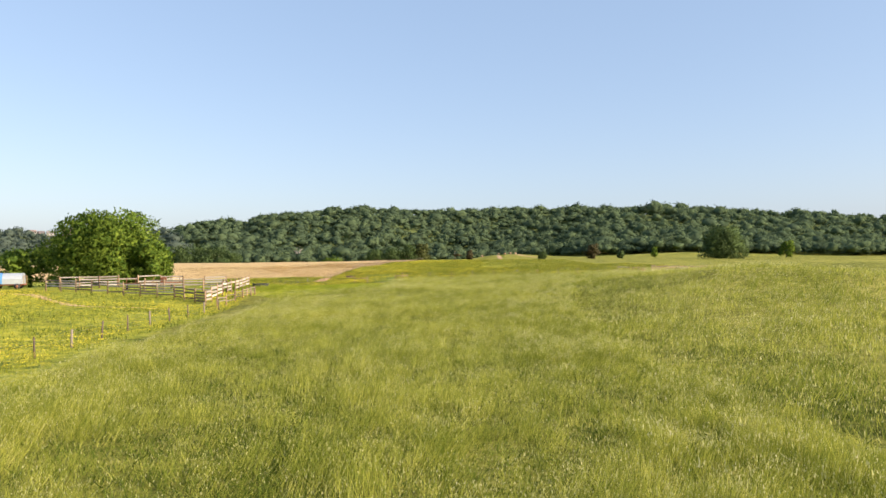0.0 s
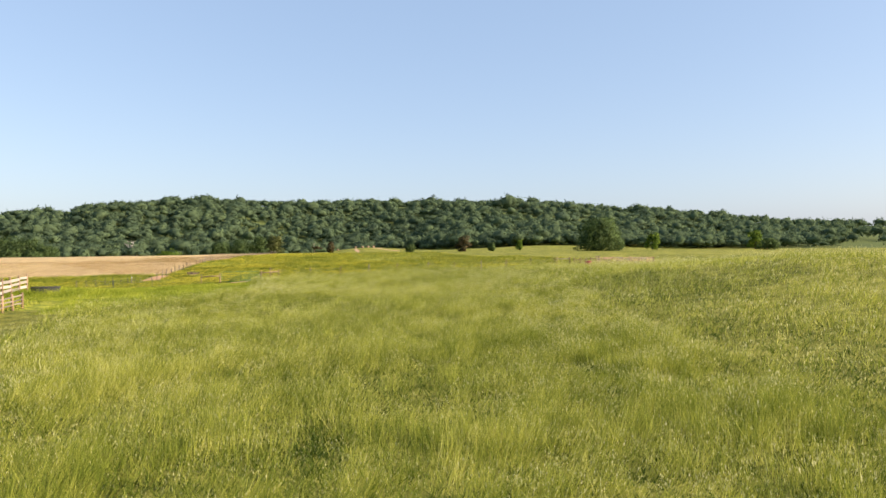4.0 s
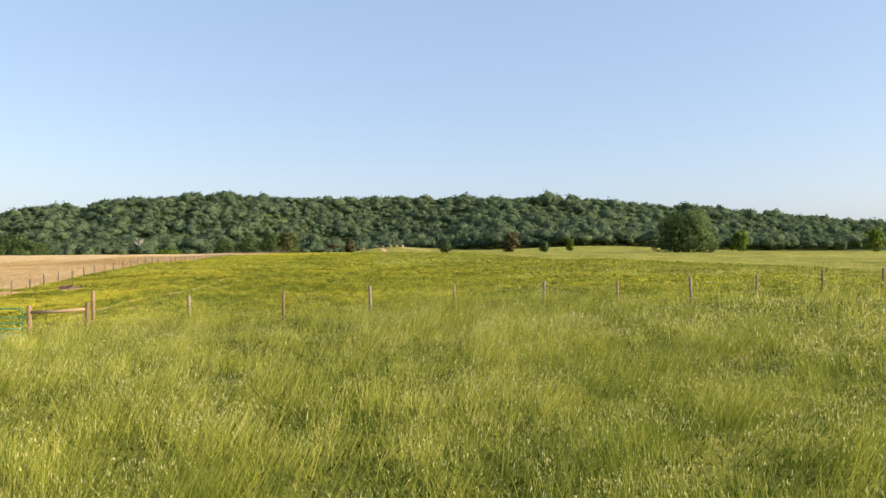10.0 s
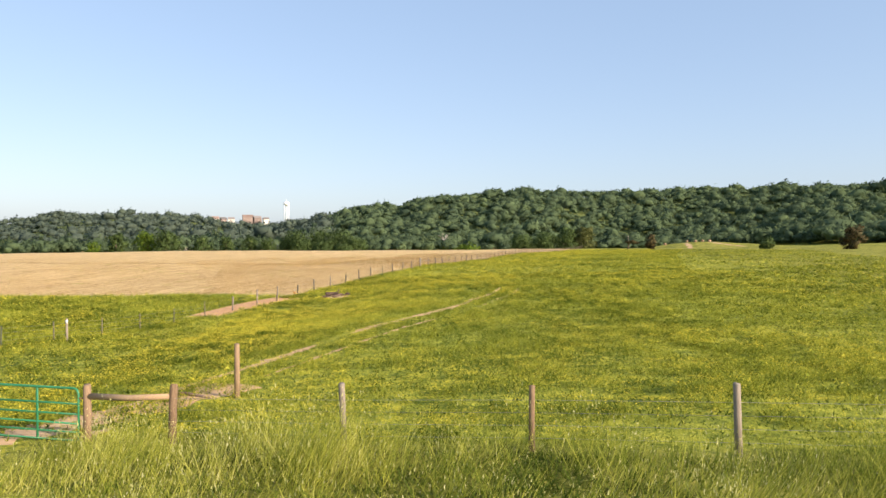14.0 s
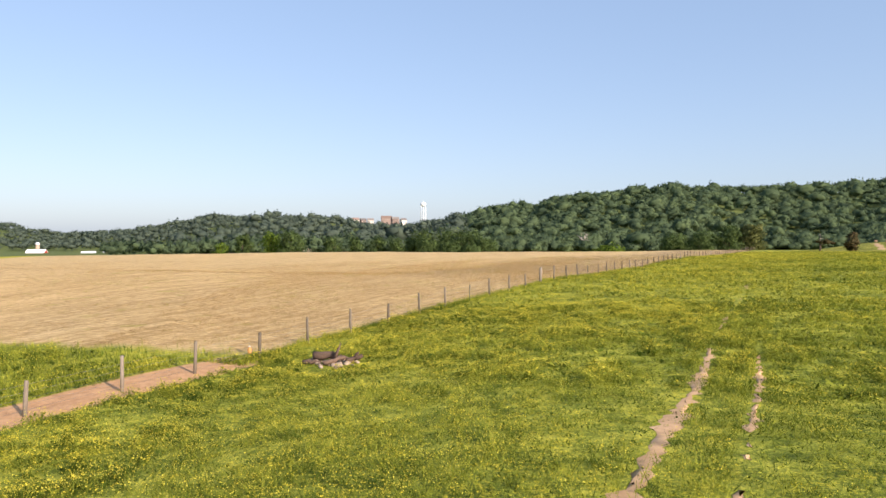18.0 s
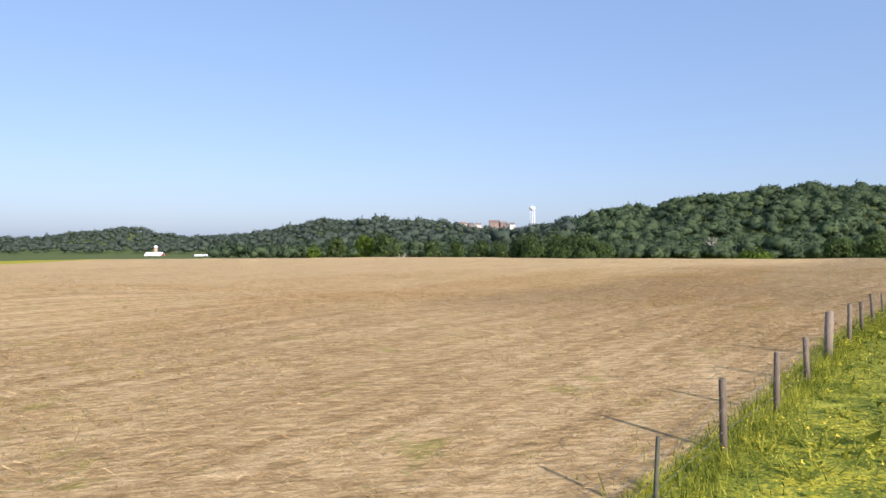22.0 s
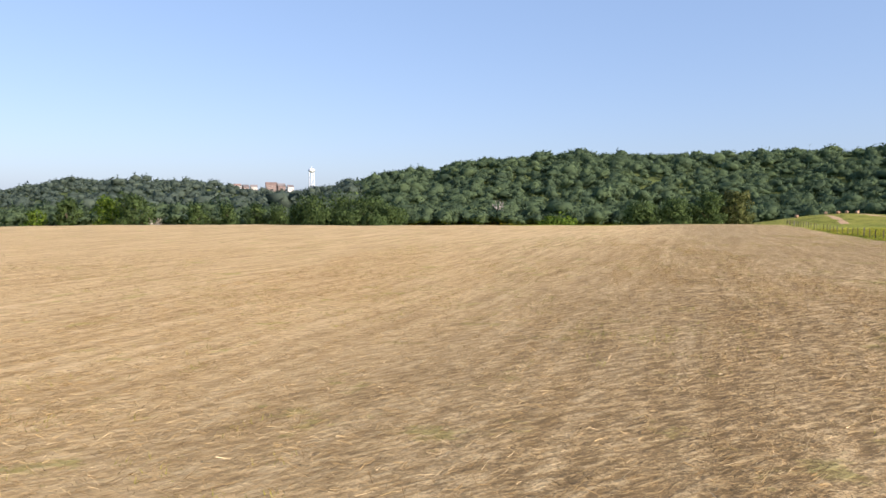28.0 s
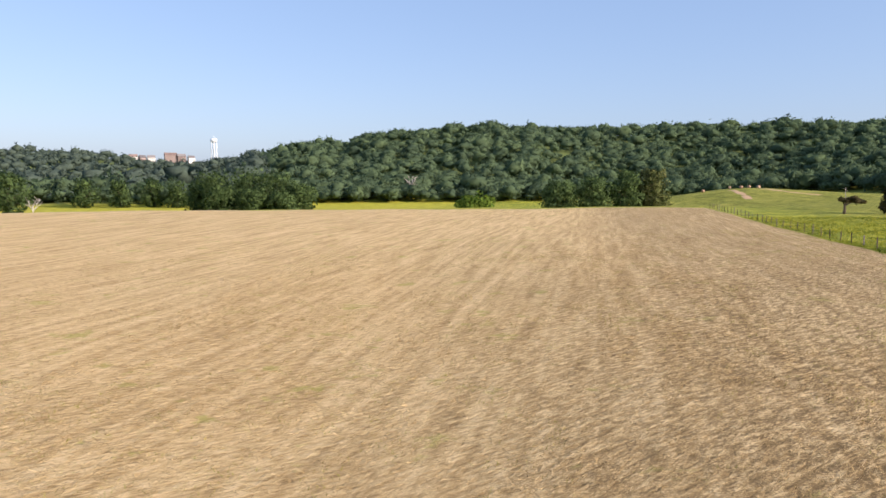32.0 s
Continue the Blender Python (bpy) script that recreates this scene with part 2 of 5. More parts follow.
# bearing from CENTRE (clockwise from +y), rise of the wooded skyline per metre, distance of the crest, start of the woods
RIDGE = np.array([
    (-180, .016, 2600, 900), (-70, .014, 2600, 900), (-57.7, .0148, 2600, 1350), (-53.2, .026, 2600, 1350), (-50.7, .028, 2600, 1350), (-47.6, .0162, 2600, 1350),
    (-42.8, .0227, 2400, 1250), (-37.7, .0388, 2100, 760), (-32.4, .0408, 2000, 640), (-27.9, .0378, 1950, 600), (-25.6, .0306, 1900, 590),
    (-22.5, .0272, 1850, 580), (-20.7, .0318, 1700, 580), (-18, .0422, 1350, 580), (-14.2, .0597, 1180, 580), (-11.1, .0605, 1120, 580), (-9.4, .0714, 1100, 580),
    (-5.5, .0788, 1090, 580), (-0.3, .0833, 1080, 580), (2.5, .0778, 1080, 590), (5, .0793, 1080, 640), (11.8, .078, 1080, 660), (18.1, .0795, 1080, 620),
    (23.5, .0783, 1080, 520), (29.5, .072, 1090, 520), (32.3, .0655, 1120, 520), (35.7, .0592, 1180, 530), (38.9, .0592, 1220, 540), (43.1, .045, 1300, 560),
    (48.8, .036, 1450, 600), (56, .028, 1700, 700), (75, .02, 2300, 900), (180, .016, 2600, 900)])
TREE_H = 20.0


def polar(x, y):
    dx, dy = x - CENTRE[0], y - CENTRE[1]
    return np.degrees(np.arctan2(dx, dy)), np.hypot(dx, dy)


def smooth(v, a, b):
    t = np.clip((v - a) / (b - a), 0, 1)
    return t * t * (3 - 2 * t)


def waves(x, y):
    return 0.16 * np.sin(x * 0.11 + 1.3) * np.sin(y * 0.093) + 0.10 * np.sin(x * 0.27 + y * 0.21) + 0.22 * np.sin(y * 0.041 + x * 0.035 + 2)


def land(x, y):
    """Height of the ground."""
    x, y = np.asarray(x, float), np.asarray(y, float)
    th, r = polar(x, y)
    rise = np.interp(th, RIDGE[:, 0], RIDGE[:, 1])
    rc = np.interp(th, RIDGE[:, 0], RIDGE[:, 2])
    r0 = np.interp(th, RIDGE[:, 0], RIDGE[:, 3])
    near = 1 - smooth(r, 300, 520)
    z = waves(x, y) * 0.6 * (1 - smooth(r, 250, 500)) - 0.25
    z += 1.5 * np.exp(-(((x - 54) / 33) ** 2 + ((y - 115) / 45) ** 2)) * near
    z -= 1.1 * (1 - smooth(x, -20, -10)) * (1 - smooth(y, 30, 62)) * near
    z += (1.75 * smooth(y, 178, 226) - 0.6 * smooth(y, 138, 165)) * near
    z += 0.2 * smooth(y, 200, 300) * smooth(x, 20, 60) * near
    # rise in the meadow, foot of the meadow fence, corral yard
    z += 2.6 * np.exp(-(((x - 44) / 20) ** 2 + ((y - 76) / 22) ** 2))
    z -= 0.5 * np.exp(-(((x + 17.5) / 5) ** 2)) * smooth(y, 36, 60) * (1 - smooth(y, 82, 90))
    z += (0.25 + 0.45 * smooth(-x, 22, 42)) * smooth(-x, 12, 19) * (1 - smooth(-x, 75, 120)) * smooth(y, 82, 94) * (1 - smooth(y, 120, 140))
    # swell under the cross fence, hollow west of the gate, broad back under the ruts, hay field falling to the west
    z += 0.27 * np.exp(-(((x - 14) / 9) ** 2 + ((y - 127) / 12) ** 2))
    z -= 0.85 * (1 - smooth(x, -12, 9)) * smooth(x, -90, -40) * np.exp(-(((y - 150) / 25) ** 4))
    z += 0.6 * smooth(x, -8, 6) * smooth(y, 138, 165) * (1 - smooth(y, 185, 215)) * near
    z += 0.17 * smooth(y, 180, 186) * (1 - smooth(y, 205, 216)) * near
    z -= 0.9 * smooth(-x, 17, 34) * smooth(y, 225, 255) * (1 - smooth(y, 300, 380))
    z += 0.3 * smooth(x, -6, 6) * smooth(y, 250, 300) * near
    # past the crest of the fields the ground falls to the valley
    far_drop = smooth(r, 265, 420) * smooth(-x + 0.35 * (y - 430), -140, 20) * 7.0
    z -= far_drop
    # grassy knoll before the woods
    z += 9.0 * np.exp(-(((x - 124) / 55) ** 2 + ((y - 690) / 60) ** 2))
    z += 4.5 * np.exp(-(((x - 270) / 75) ** 2 + ((y - 590) / 60) ** 2))
    crest = rise * rc + 4 - TREE_H
    lift = smooth(r, r0 - 20, rc) ** 0.85
    over = smooth(r, rc + 30, rc + 700)
    z = z * (1 - lift) + crest * lift * (1 - 0.5 * over)
    z += lift * (3.0 * np.sin(x * 0.017 + 1) * np.sin(y * 0.021) + 2 * np.sin(x * 0.043 + y * 0.03)) * (1 - smooth(r, rc - 60, rc + 200))
    return z


def spaced(lo, a, b, hi, fine, grow):
    mid = list(np.arange(a, b + fine / 2, fine))
    up, dn, s = [], [], fine
    v = mid[-1]
    while v < hi:
        s = min(s * grow, 120)
        v += s
        up.append(v)
    s, v = fine, mid[0]
    while v > lo:
        s = min(s * grow, 120)
        v -= s
        dn.append(v)
    return np.array(dn[::-1] + mid + up)


GX = spaced(-4300, -60, 90, 4300, 1.5, 1.06)
GY = spaced(-3000, -10, 330, 4300, 1.5, 1.06)
GZ = land(*np.meshgrid(GX, GY))


def gz(x, y):
    """Height of the ground sheet."""
    x, y = np.asarray(x, float), np.asarray(y, float)
    i = np.clip(np.searchsorted(GX, x) - 1, 0, len(GX) - 2)
    j = np.clip(np.searchsorted(GY, y) - 1, 0, len(GY) - 2)
    u, v = (x - GX[i]) / (GX[i + 1] - GX[i]), (y - GY[j]) / (GY[j + 1] - GY[j])
    return (GZ[j, i] * (1 - u) + GZ[j, i + 1] * u) * (1 - v) + (GZ[j + 1, i] * (1 - u) + GZ[j + 1, i + 1] * u) * v


def g(x, y):
    return float(gz(x, y))


def fence_line(y):
    """x of the fence between hay and pasture."""
    return -10.7 + 0.16 * (np.asarray(y, float) - 178.6)


def cross_fence(x):
    """y of the fence with the gate."""
    return 129.55 - 0.07 * (np.asarray(x, float) - 6)


def mesh_np(name, verts, faces, material, smooth_shade=False, normals=None):
    """A mesh from arrays; faces all of one size. Foliage may bring the normals of the mass that it belongs to."""
    verts, faces = np.asarray(verts, np.float32), np.asarray(faces, np.int32)
    me = bpy.data.meshes.new(name)
    n, k = faces.shape
    me.vertices.add(len(verts))
    me.vertices.foreach_set("co", verts.ravel())
    me.loops.add(n * k)
    me.loops.foreach_set("vertex_index", faces.ravel())
    me.polygons.add(n)
    me.polygons.foreach_set("loop_start", np.arange(0, n * k, k, dtype=np.int32))
    me.polygons.foreach_set("use_smooth", np.full(n, smooth_shade))
    me.update(calc_edges=True)
    if normals is not None:
        soft = me.attributes.new("custom_normal", "FLOAT_VECTOR", "POINT")
        soft.data.foreach_set("vector", np.asarray(normals, np.float32).ravel())
    me.materials.append(material)
    return me


def outward(tv, want):
    """Turn loose triangles so that they face the way of the given normals. tv: n, 3, 3; want: n, 3."""
    face = np.cross(tv[:, 1] - tv[:, 0], tv[:, 2] - tv[:, 0])
    back = (face * want).sum(1) < 0
    tv[back] = tv[back][:, ::-1]
    return tv


def unit(v):
    return v / np.maximum(np.linalg.norm(v, axis=-1, keepdims=True), 1e-9)


# ---------- ground ----------
def ground_material():
    k = Mat("ground", 0.95, 0.1)
    pos = k.coords()
    sep = k.node("ShaderNodeSeparateXYZ")
    k.link(pos, sep.inputs[0])
    x, y = sep.outputs[0], sep.outputs[1]
    wob = k.math("MULTIPLY", k.math("SUBTRACT", k.noise(0.35, 3), 0.5), 3.0)
    big, mid, fine = k.noise(0.018, 3), k.noise(0.16, 4), k.noise(2.2, 6, 0.7)
    tuft = k.noise(0.9, 5, 0.75, stretch=(1, 1.4, 1))
    grain = k.noise(13.0, 4, 0.8)
    # pasture with buttercups
    grass = k.ramp(k.math("ADD", k.math("ADD", k.math("MULTIPLY", tuft, 0.45), k.math("MULTIPLY", mid, 0.2)), k.math("MULTIPLY", grain, 0.35)), [(0.41, (0.06, 0.09, 0.012)), (0.5, (0.225, 0.255, 0.033)), (0.58, (0.46, 0.44, 0.065))])
    bloom = k.math("MULTIPLY", k.step(k.noise(0.06, 3, 0.6), 0.36, 0.58), k.step(k.math("ADD", k.math("MULTIPLY", k.noise(6.5, 4, 0.8), 0.6), k.math("MULTIPLY", k.noise(0.8, 3, 0.7), 0.4)), 0.5, 0.58))
    bloom = k.math("MAXIMUM", bloom, k.math("MULTIPLY", k.math("MULTIPLY", k.step(x, -110, -140), k.step(y, 215, 235)), k.math("MULTIPLY", k.step(y, 410, 380), 0.75)))
    bloom = k.math("MAXIMUM", bloom, k.math("MULTIPLY", k.math("MULTIPLY", k.step(x, -5, -70), k.step(y, 425, 440)), k.math("MULTIPLY_ADD", mid, 0.9, 0.2)))
    pasture = k.mix(k.math("MULTIPLY", bloom, 0.68), grass, (0.60, 0.50, 0.045))
    # tall meadow; ground tone darkened for the shade under the grass
    med = k.math("ADD", k.math("ADD", k.math("MULTIPLY", tuft, 0.3), k.math("MULTIPLY", grain, 0.35)), k.math("ADD", k.math("MULTIPLY", big, 0.15), k.math("MULTIPLY", mid, 0.2)))
    meadow = k.ramp(med, [(0.43, (0.055, 0.07, 0.009)), (0.5, (0.21, 0.205, 0.036)), (0.58, (0.42, 0.375, 0.09))])
    # mown hay, in rows
    turn = k.node("ShaderNodeMapping", Rotation=(0, 0, 0.16))
    k.link(pos, turn.inputs["Vector"])
    row = k.noise(0.42, 4, 0.6, vec=turn.outputs[0], stretch=(3.2, 0.22, 1))
    skew = k.node("ShaderNodeMapping", Rotation=(0, 0, -0.7))
    k.link(pos, skew.inputs["Vector"])
    row2 = k.noise(2.6, 6, 0.78, vec=skew.outputs[0], stretch=(0.6, 1.9, 1))
    hay = k.ramp(k.math("ADD", k.math("MULTIPLY", row, 0.35), k.math("MULTIPLY", row2, 0.65)), [(0.36, (0.28, 0.175, 0.072)), (0.49, (0.57, 0.39, 0.18)), (0.6, (0.76, 0.56, 0.295))])
    hay = k.mix(k.math("MULTIPLY", k.step(k.noise(0.33, 5, 0.75), 0.58, 0.66), 0.6), hay, (0.36, 0.335, 0.075))
    # where each lies
    fx = k.math("MULTIPLY_ADD", k.math("SUBTRACT", y, 178.6), 0.16, -11.1)
    # hay turns browner within about 30 m of the fence, most past y 250
    thin = k.math("MULTIPLY", k.step(k.math("ADD", k.math("SUBTRACT", x, fx), k.math("MULTIPLY", wob, 2.0)), -36, -18), k.math("MULTIPLY_ADD", k.step(k.math("MULTIPLY_ADD", wob, 3.0, y), 222, 252), 0.5, 0.25))
    thin = k.math("MULTIPLY", thin, k.step(k.math("ADD", k.math("MULTIPLY", row2, 0.5), k.math("MULTIPLY", grain, 0.5)), 0.56, 0.46))
    zone = k.math("MULTIPLY", k.step(k.math("ADD", k.math("SUBTRACT", x, fx), k.math("MULTIPLY", wob, 2.0)), -40, -24), k.math("MULTIPLY", k.step(k.math("MULTIPLY_ADD", wob, 3.0, y), 218, 250), k.step(y, 278, 254)))
    hay = k.mix(k.math("MULTIPLY", zone, 0.24), hay, (0.27, 0.175, 0.08))
    hay = k.mix(thin, hay, (0.15, 0.10, 0.048))
    is_hay = k.math("MULTIPLY", k.step(k.math("SUBTRACT", fx, x), 0.0, 0.5), k.step(k.math("SUBTRACT", k.math("ADD", y, wob), k.math("MULTIPLY", x, 0.12)), 183.2, 185.2))
    is_hay = k.math("MULTIPLY", is_hay, k.step(k.math("ADD", k.math("ADD", y, wob), k.math("MULTIPLY", k.math("MINIMUM", k.math("ADD", x, 90.0), 0.0), 0.6)), 434, 430))
    left = k.math("MAXIMUM", -235.0, k.math("MULTIPLY_ADD", k.math("SUBTRACT", y, 239.0), -0.55, -150.0))
    is_hay = k.math("MULTIPLY", is_hay, k.step(k.math("SUBTRACT", k.math("ADD", x, wob), left), -1.5, 1.5))
    edge = k.math("SUBTRACT", k.math("SUBTRACT", 130.8, k.math("MULTIPLY", k.math("SUBTRACT", x, 5), 0.095)), y)
    ahead = k.math("SUBTRACT", y, 100.0)
    lip = k.math("MAXIMUM", -16.0, k.math("MINIMUM", 2.5, k.math("MULTIPLY_ADD", ahead, 1.5, -5.0)))
    is_med = k.math("MULTIPLY", k.step(k.math("ADD", edge, k.math("MULTIPLY", wob, 0.4)), 0.0, 1.0), k.step(k.math("SUBTRACT", k.math("ADD", x, k.math("MULTIPLY", wob, 0.5)), lip), -0.8, 0.6))
    rank = k.math("MULTIPLY", k.step(k.math("MULTIPLY_ADD", wob, 2.0, x), 24, 60), 0.75)
    c = k.mix(k.math("MAXIMUM", is_med, rank), pasture, meadow)
    # bare lane beside the fence, in patches
    off = k.math("ABSOLUTE", k.math("ADD", k.math("SUBTRACT", x, k.math("SUBTRACT", fx, 0.15)), k.math("MULTIPLY", wob, 0.3)))
    lane = k.math("MULTIPLY", k.step(off, 1.55, 1.2), k.math("MULTIPLY", k.step(k.math("ADD", y, wob), 167, 169.5), k.step(k.math("ADD", y, wob), 182.0, 180.5)))
    c = k.mix(lane, c, k.ramp(fine, [(0.3, (0.46, 0.25, 0.125)), (0.7, (0.64, 0.385, 0.21))]))
    c = k.mix(is_hay, c, hay)
    # woodland floor
    c = k.mix(k.step(k.math("ADD", k.math("POWER", k.math("SUBTRACT", y, 162.0), 2.0), k.math("MULTIPLY", x, x)), 360000.0, 440000.0), c, (0.12, 0.15, 0.045))
    k.colour(c)
    k.bump(k.math("ADD", k.math("ADD", fine, k.math("MULTIPLY", tuft, 1.5)), k.math("MULTIPLY", k.math("MULTIPLY", row2, is_hay), 1.5)), 0.7, 0.16)
    return k.m


nx, ny = len(GX), len(GY)
XX, YY = np.meshgrid(GX, GY)
vid = np.arange(nx * ny).reshape(ny, nx)
quads = np.stack([vid[:-1, :-1], vid[:-1, 1:], vid[1:, 1:], vid[1:, :-1]], -1).reshape(-1, 4)
ground = new("ground", mesh_np("ground", np.stack([XX, YY, GZ], -1).reshape(-1, 3), quads, ground_material(), True))
tagged(ground, "rolling farmland of tall meadow, buttercup pasture and mown hay field", "ground", kind="structure")


# ---------- building helpers ----------
def part(name, bm, material, parent=None, label="", flat=False):
    """Link a bmesh as one mesh object under a thing or a part."""
    me = bpy.data.meshes.new(name)
    if not flat:
        for f in bm.faces:
            f.smooth = True
    bm.to_mesh(me)
    bm.free()
    me.materials.append(material)
    ob = new(name, me)
    ob.parent = parent
    if label:
        tagged(ob, label)
    return ob


def shared(name, me, m, parent, label=""):
    """One more object on a mesh that already stands."""
    ob = new(name, me)
    ob.parent, ob.matrix_basis = parent, m
    if label:
        tagged(ob, label)
    return ob


def thing(name, x, y, z=None, rz=0.0, label="", category="", group="", kind=""):
    ob = new(name)
    ob.matrix_basis = pose(x, y, g(x, y) if z is None else z, 0, 0, rz)
    return tagged(ob, label, category, group, kind)


def tube(bm, a, b, r0, r1=None, n=8, caps=True):
    """A round bar from a to b."""
    a, b = Vector(a), Vector(b)
    r1 = r0 if r1 is None else r1
    d = (b - a).normalized()
    side = d.cross(Vector((0, 0, 1)) if abs(d.z) < 0.9 else Vector((1, 0, 0))).normalized()
    up = side.cross(d)
    rings = []
    for p, r in ((a, r0), (b, r1)):
        rings.append([bm.verts.new(p + (side * math.cos(t) + up * math.sin(t)) * r) for t in (math.tau * i / n for i in range(n))])
    for i in range(n):
        bm.faces.new((rings[0][i], rings[0][(i + 1) % n], rings[1][(i + 1) % n], rings[1][i]))
    if caps:
        bm.faces.new(rings[0][::-1])
        bm.faces.new(rings[1])


def path_tube(bm, pts, radii, n=7):
    """A round bar through many points, tapering."""
    rings = []
    for i, p in enumerate(pts):
        p = Vector(p)
        d = (Vector(pts[min(i + 1, len(pts) - 1)]) - Vector(pts[max(i - 1, 0)])).normalized()
        side = d.cross(Vector((0.3, 0.2, 1)) if abs(d.z) < 0.9 else Vector((1, 0.2, 0))).normalized()
        up = side.cross(d)
        rings.append([bm.verts.new(p + (side * math.cos(t) + up * math.sin(t)) * radii[i]) for t in (math.tau * q / n for q in range(n))])
    for a, b in zip(rings, rings[1:]):
        for i in range(n):
            bm.faces.new((a[i], a[(i + 1) % n], b[(i + 1) % n], b[i]))
    bm.faces.new(rings[0][::-1])
    bm.faces.new(rings[-1])


def box(bm, size, centre=(0, 0, 0), bevel=0.0, m=None):
    r = bmesh.ops.create_cube(bm, size=1.0, matrix=(m or Matrix()) @ Matrix.Translation(centre) @ Matrix.Diagonal((*size, 1)))
    if bevel:
        es = {e for v in r["verts"] for e in v.link_edges}
        bmesh.ops.bevel(bm, geom=list(es), offset=bevel, segments=1, affect="EDGES")


def post_mesh(name, height, radius, material, square=False, below=0.3):
    """A slightly tapered, chamfered post with its foot in the ground."""
    bm = bmesh.new()
    if square:
        box(bm, (radius * 2, radius * 2, height + below), (0, 0, (height - below) / 2), 0.012)
    else:
        path_tube(bm, [(0, 0, -below), (0.004, 0, height * 0.5), (0, 0.004, height - 0.02), (0, 0, height)], [radius * 1.08, radius, radius * 0.95, radius * 0.8], 9)
    me = bpy.data.meshes.new(name)
    for f in bm.faces:
        f.smooth = not square
    bm.to_mesh(me)
    bm.free()
    me.materials.append(material)
    return me


def wire_between(bm, a, b, r=0.004):
    tube(bm, a, b, r, n=3, caps=False)


# ---------- the three fences ----------
def build_fence(label, spots, post_meshes, heights, wires, group="field fences", wire_r=0.004):
    """Posts at the spots, strung with wires. spots: x, y, mesh key."""
    x0, y0 = spots[0][:2]
    f = thing("wire_fence", x0, y0, 0.0, label=label, category="fence", group=group)
    base = f.matrix_basis.translation
    for x, y, key in spots:
        lean = rng.normal(0, 1.6, 2)
        shared("post", post_meshes[key], pose(x - base.x, y - base.y, g(x, y), lean[0], lean[1], rng.uniform(0, 360)), f)
    for h in wires:
        bm = bmesh.new()
        for (xa, ya, _), (xb, yb, _) in zip(spots, spots[1:]):
            wire_between(bm, (xa - base.x, ya - base.y, g(xa, ya) + h), (xb - base.x, yb - base.y, g(xb, yb) + h), wire_r)
        part("wire", bm, M["steel_wire"], f)
    return f


POSTS = {
    "wood": post_mesh("wood_post", 1.36, 0.07, M["grey_wood"]),
    "wood_short": post_mesh("wood_post_short", 1.18, 0.075, M["grey_wood"]),
    "brown": post_mesh("brown_post", 1.3, 0.062, M["brown_wood"]),
    "tee": post_mesh("steel_post", 1.2, 0.036, M["t_post"]),
    "tall": post_mesh("tall_post", 1.6, 0.08, M["brown_wood"]),
    "brace": post_mesh("brace_post", 1.42, 0.13, M["grey_wood"]),
    "gate": post_mesh("gate_post", 1.32, 0.09, M["brown_wood"]),
    "dark": post_mesh("dark_post", 1.25, 0.06, M["bark"]),
}

spots = []
for i in range(-13, 70):
    y = 178.6 + 3.605 * i
    jx, jy = rng.normal(0, 0.05), rng.normal(0, 0.1)
    key = "brace" if i == 11 else ("tee" if i % 4 == 3 and i > 4 else ("wood_short" if i % 3 == 1 else "wood"))
    if i > 14 and i % 5:
        key = "dark"
    elif i < -2:
        key = "tee"
    spots.append((float(fence_line(y)) + jx, y + jy, key))
build_fence("weathered wooden posts and wire along the hay field edge", spots, POSTS, 1.25, (0.2, 0.38, 0.58, 0.8, 1.05))

spots = [(6.0, 129.7, "gate")] + [(x, float(cross_fence(x)) + rng.normal(0, 0.05), "brown" if i % 2 else "wood") for i, x in enumerate((10.1, 14.0, 17.8, 21.7, 25.9, 29.7, 33.5, 37.1, 40.8, 44.4))]
build_fence("brown wooden posts and wire before the buttercup pasture", spots, POSTS, 1.25, (0.25, 0.5, 0.75, 1.0))
spots = [(-16.8 - 0.0917 * (79 - y), y, "dark" if i % 3 else "wood_short") for i, y in enumerate((23.5, 27.6, 31.7, 35.8, 40.0, 44.1, 48.3, 52.4, 56.6, 60.8, 65.0, 69.6, 74.2, 79.0))]
build_fence("grey posts and wire beside the tall meadow", spots, POSTS, 1.2, (0.3, 0.6, 0.9, 1.1))
spots = [(-1.3, 130.4, "gate"), (-3.6, 130.9, "brown"), (-9.5, 131.8, "tee"), (-14.0, 132.0, "tee"), (-18.2, 132.0, "tee")]
build_fence("short wooden fence from the gate to the corner", spots, POSTS, 1.2, (0.25, 0.5, 0.75, 1.0))


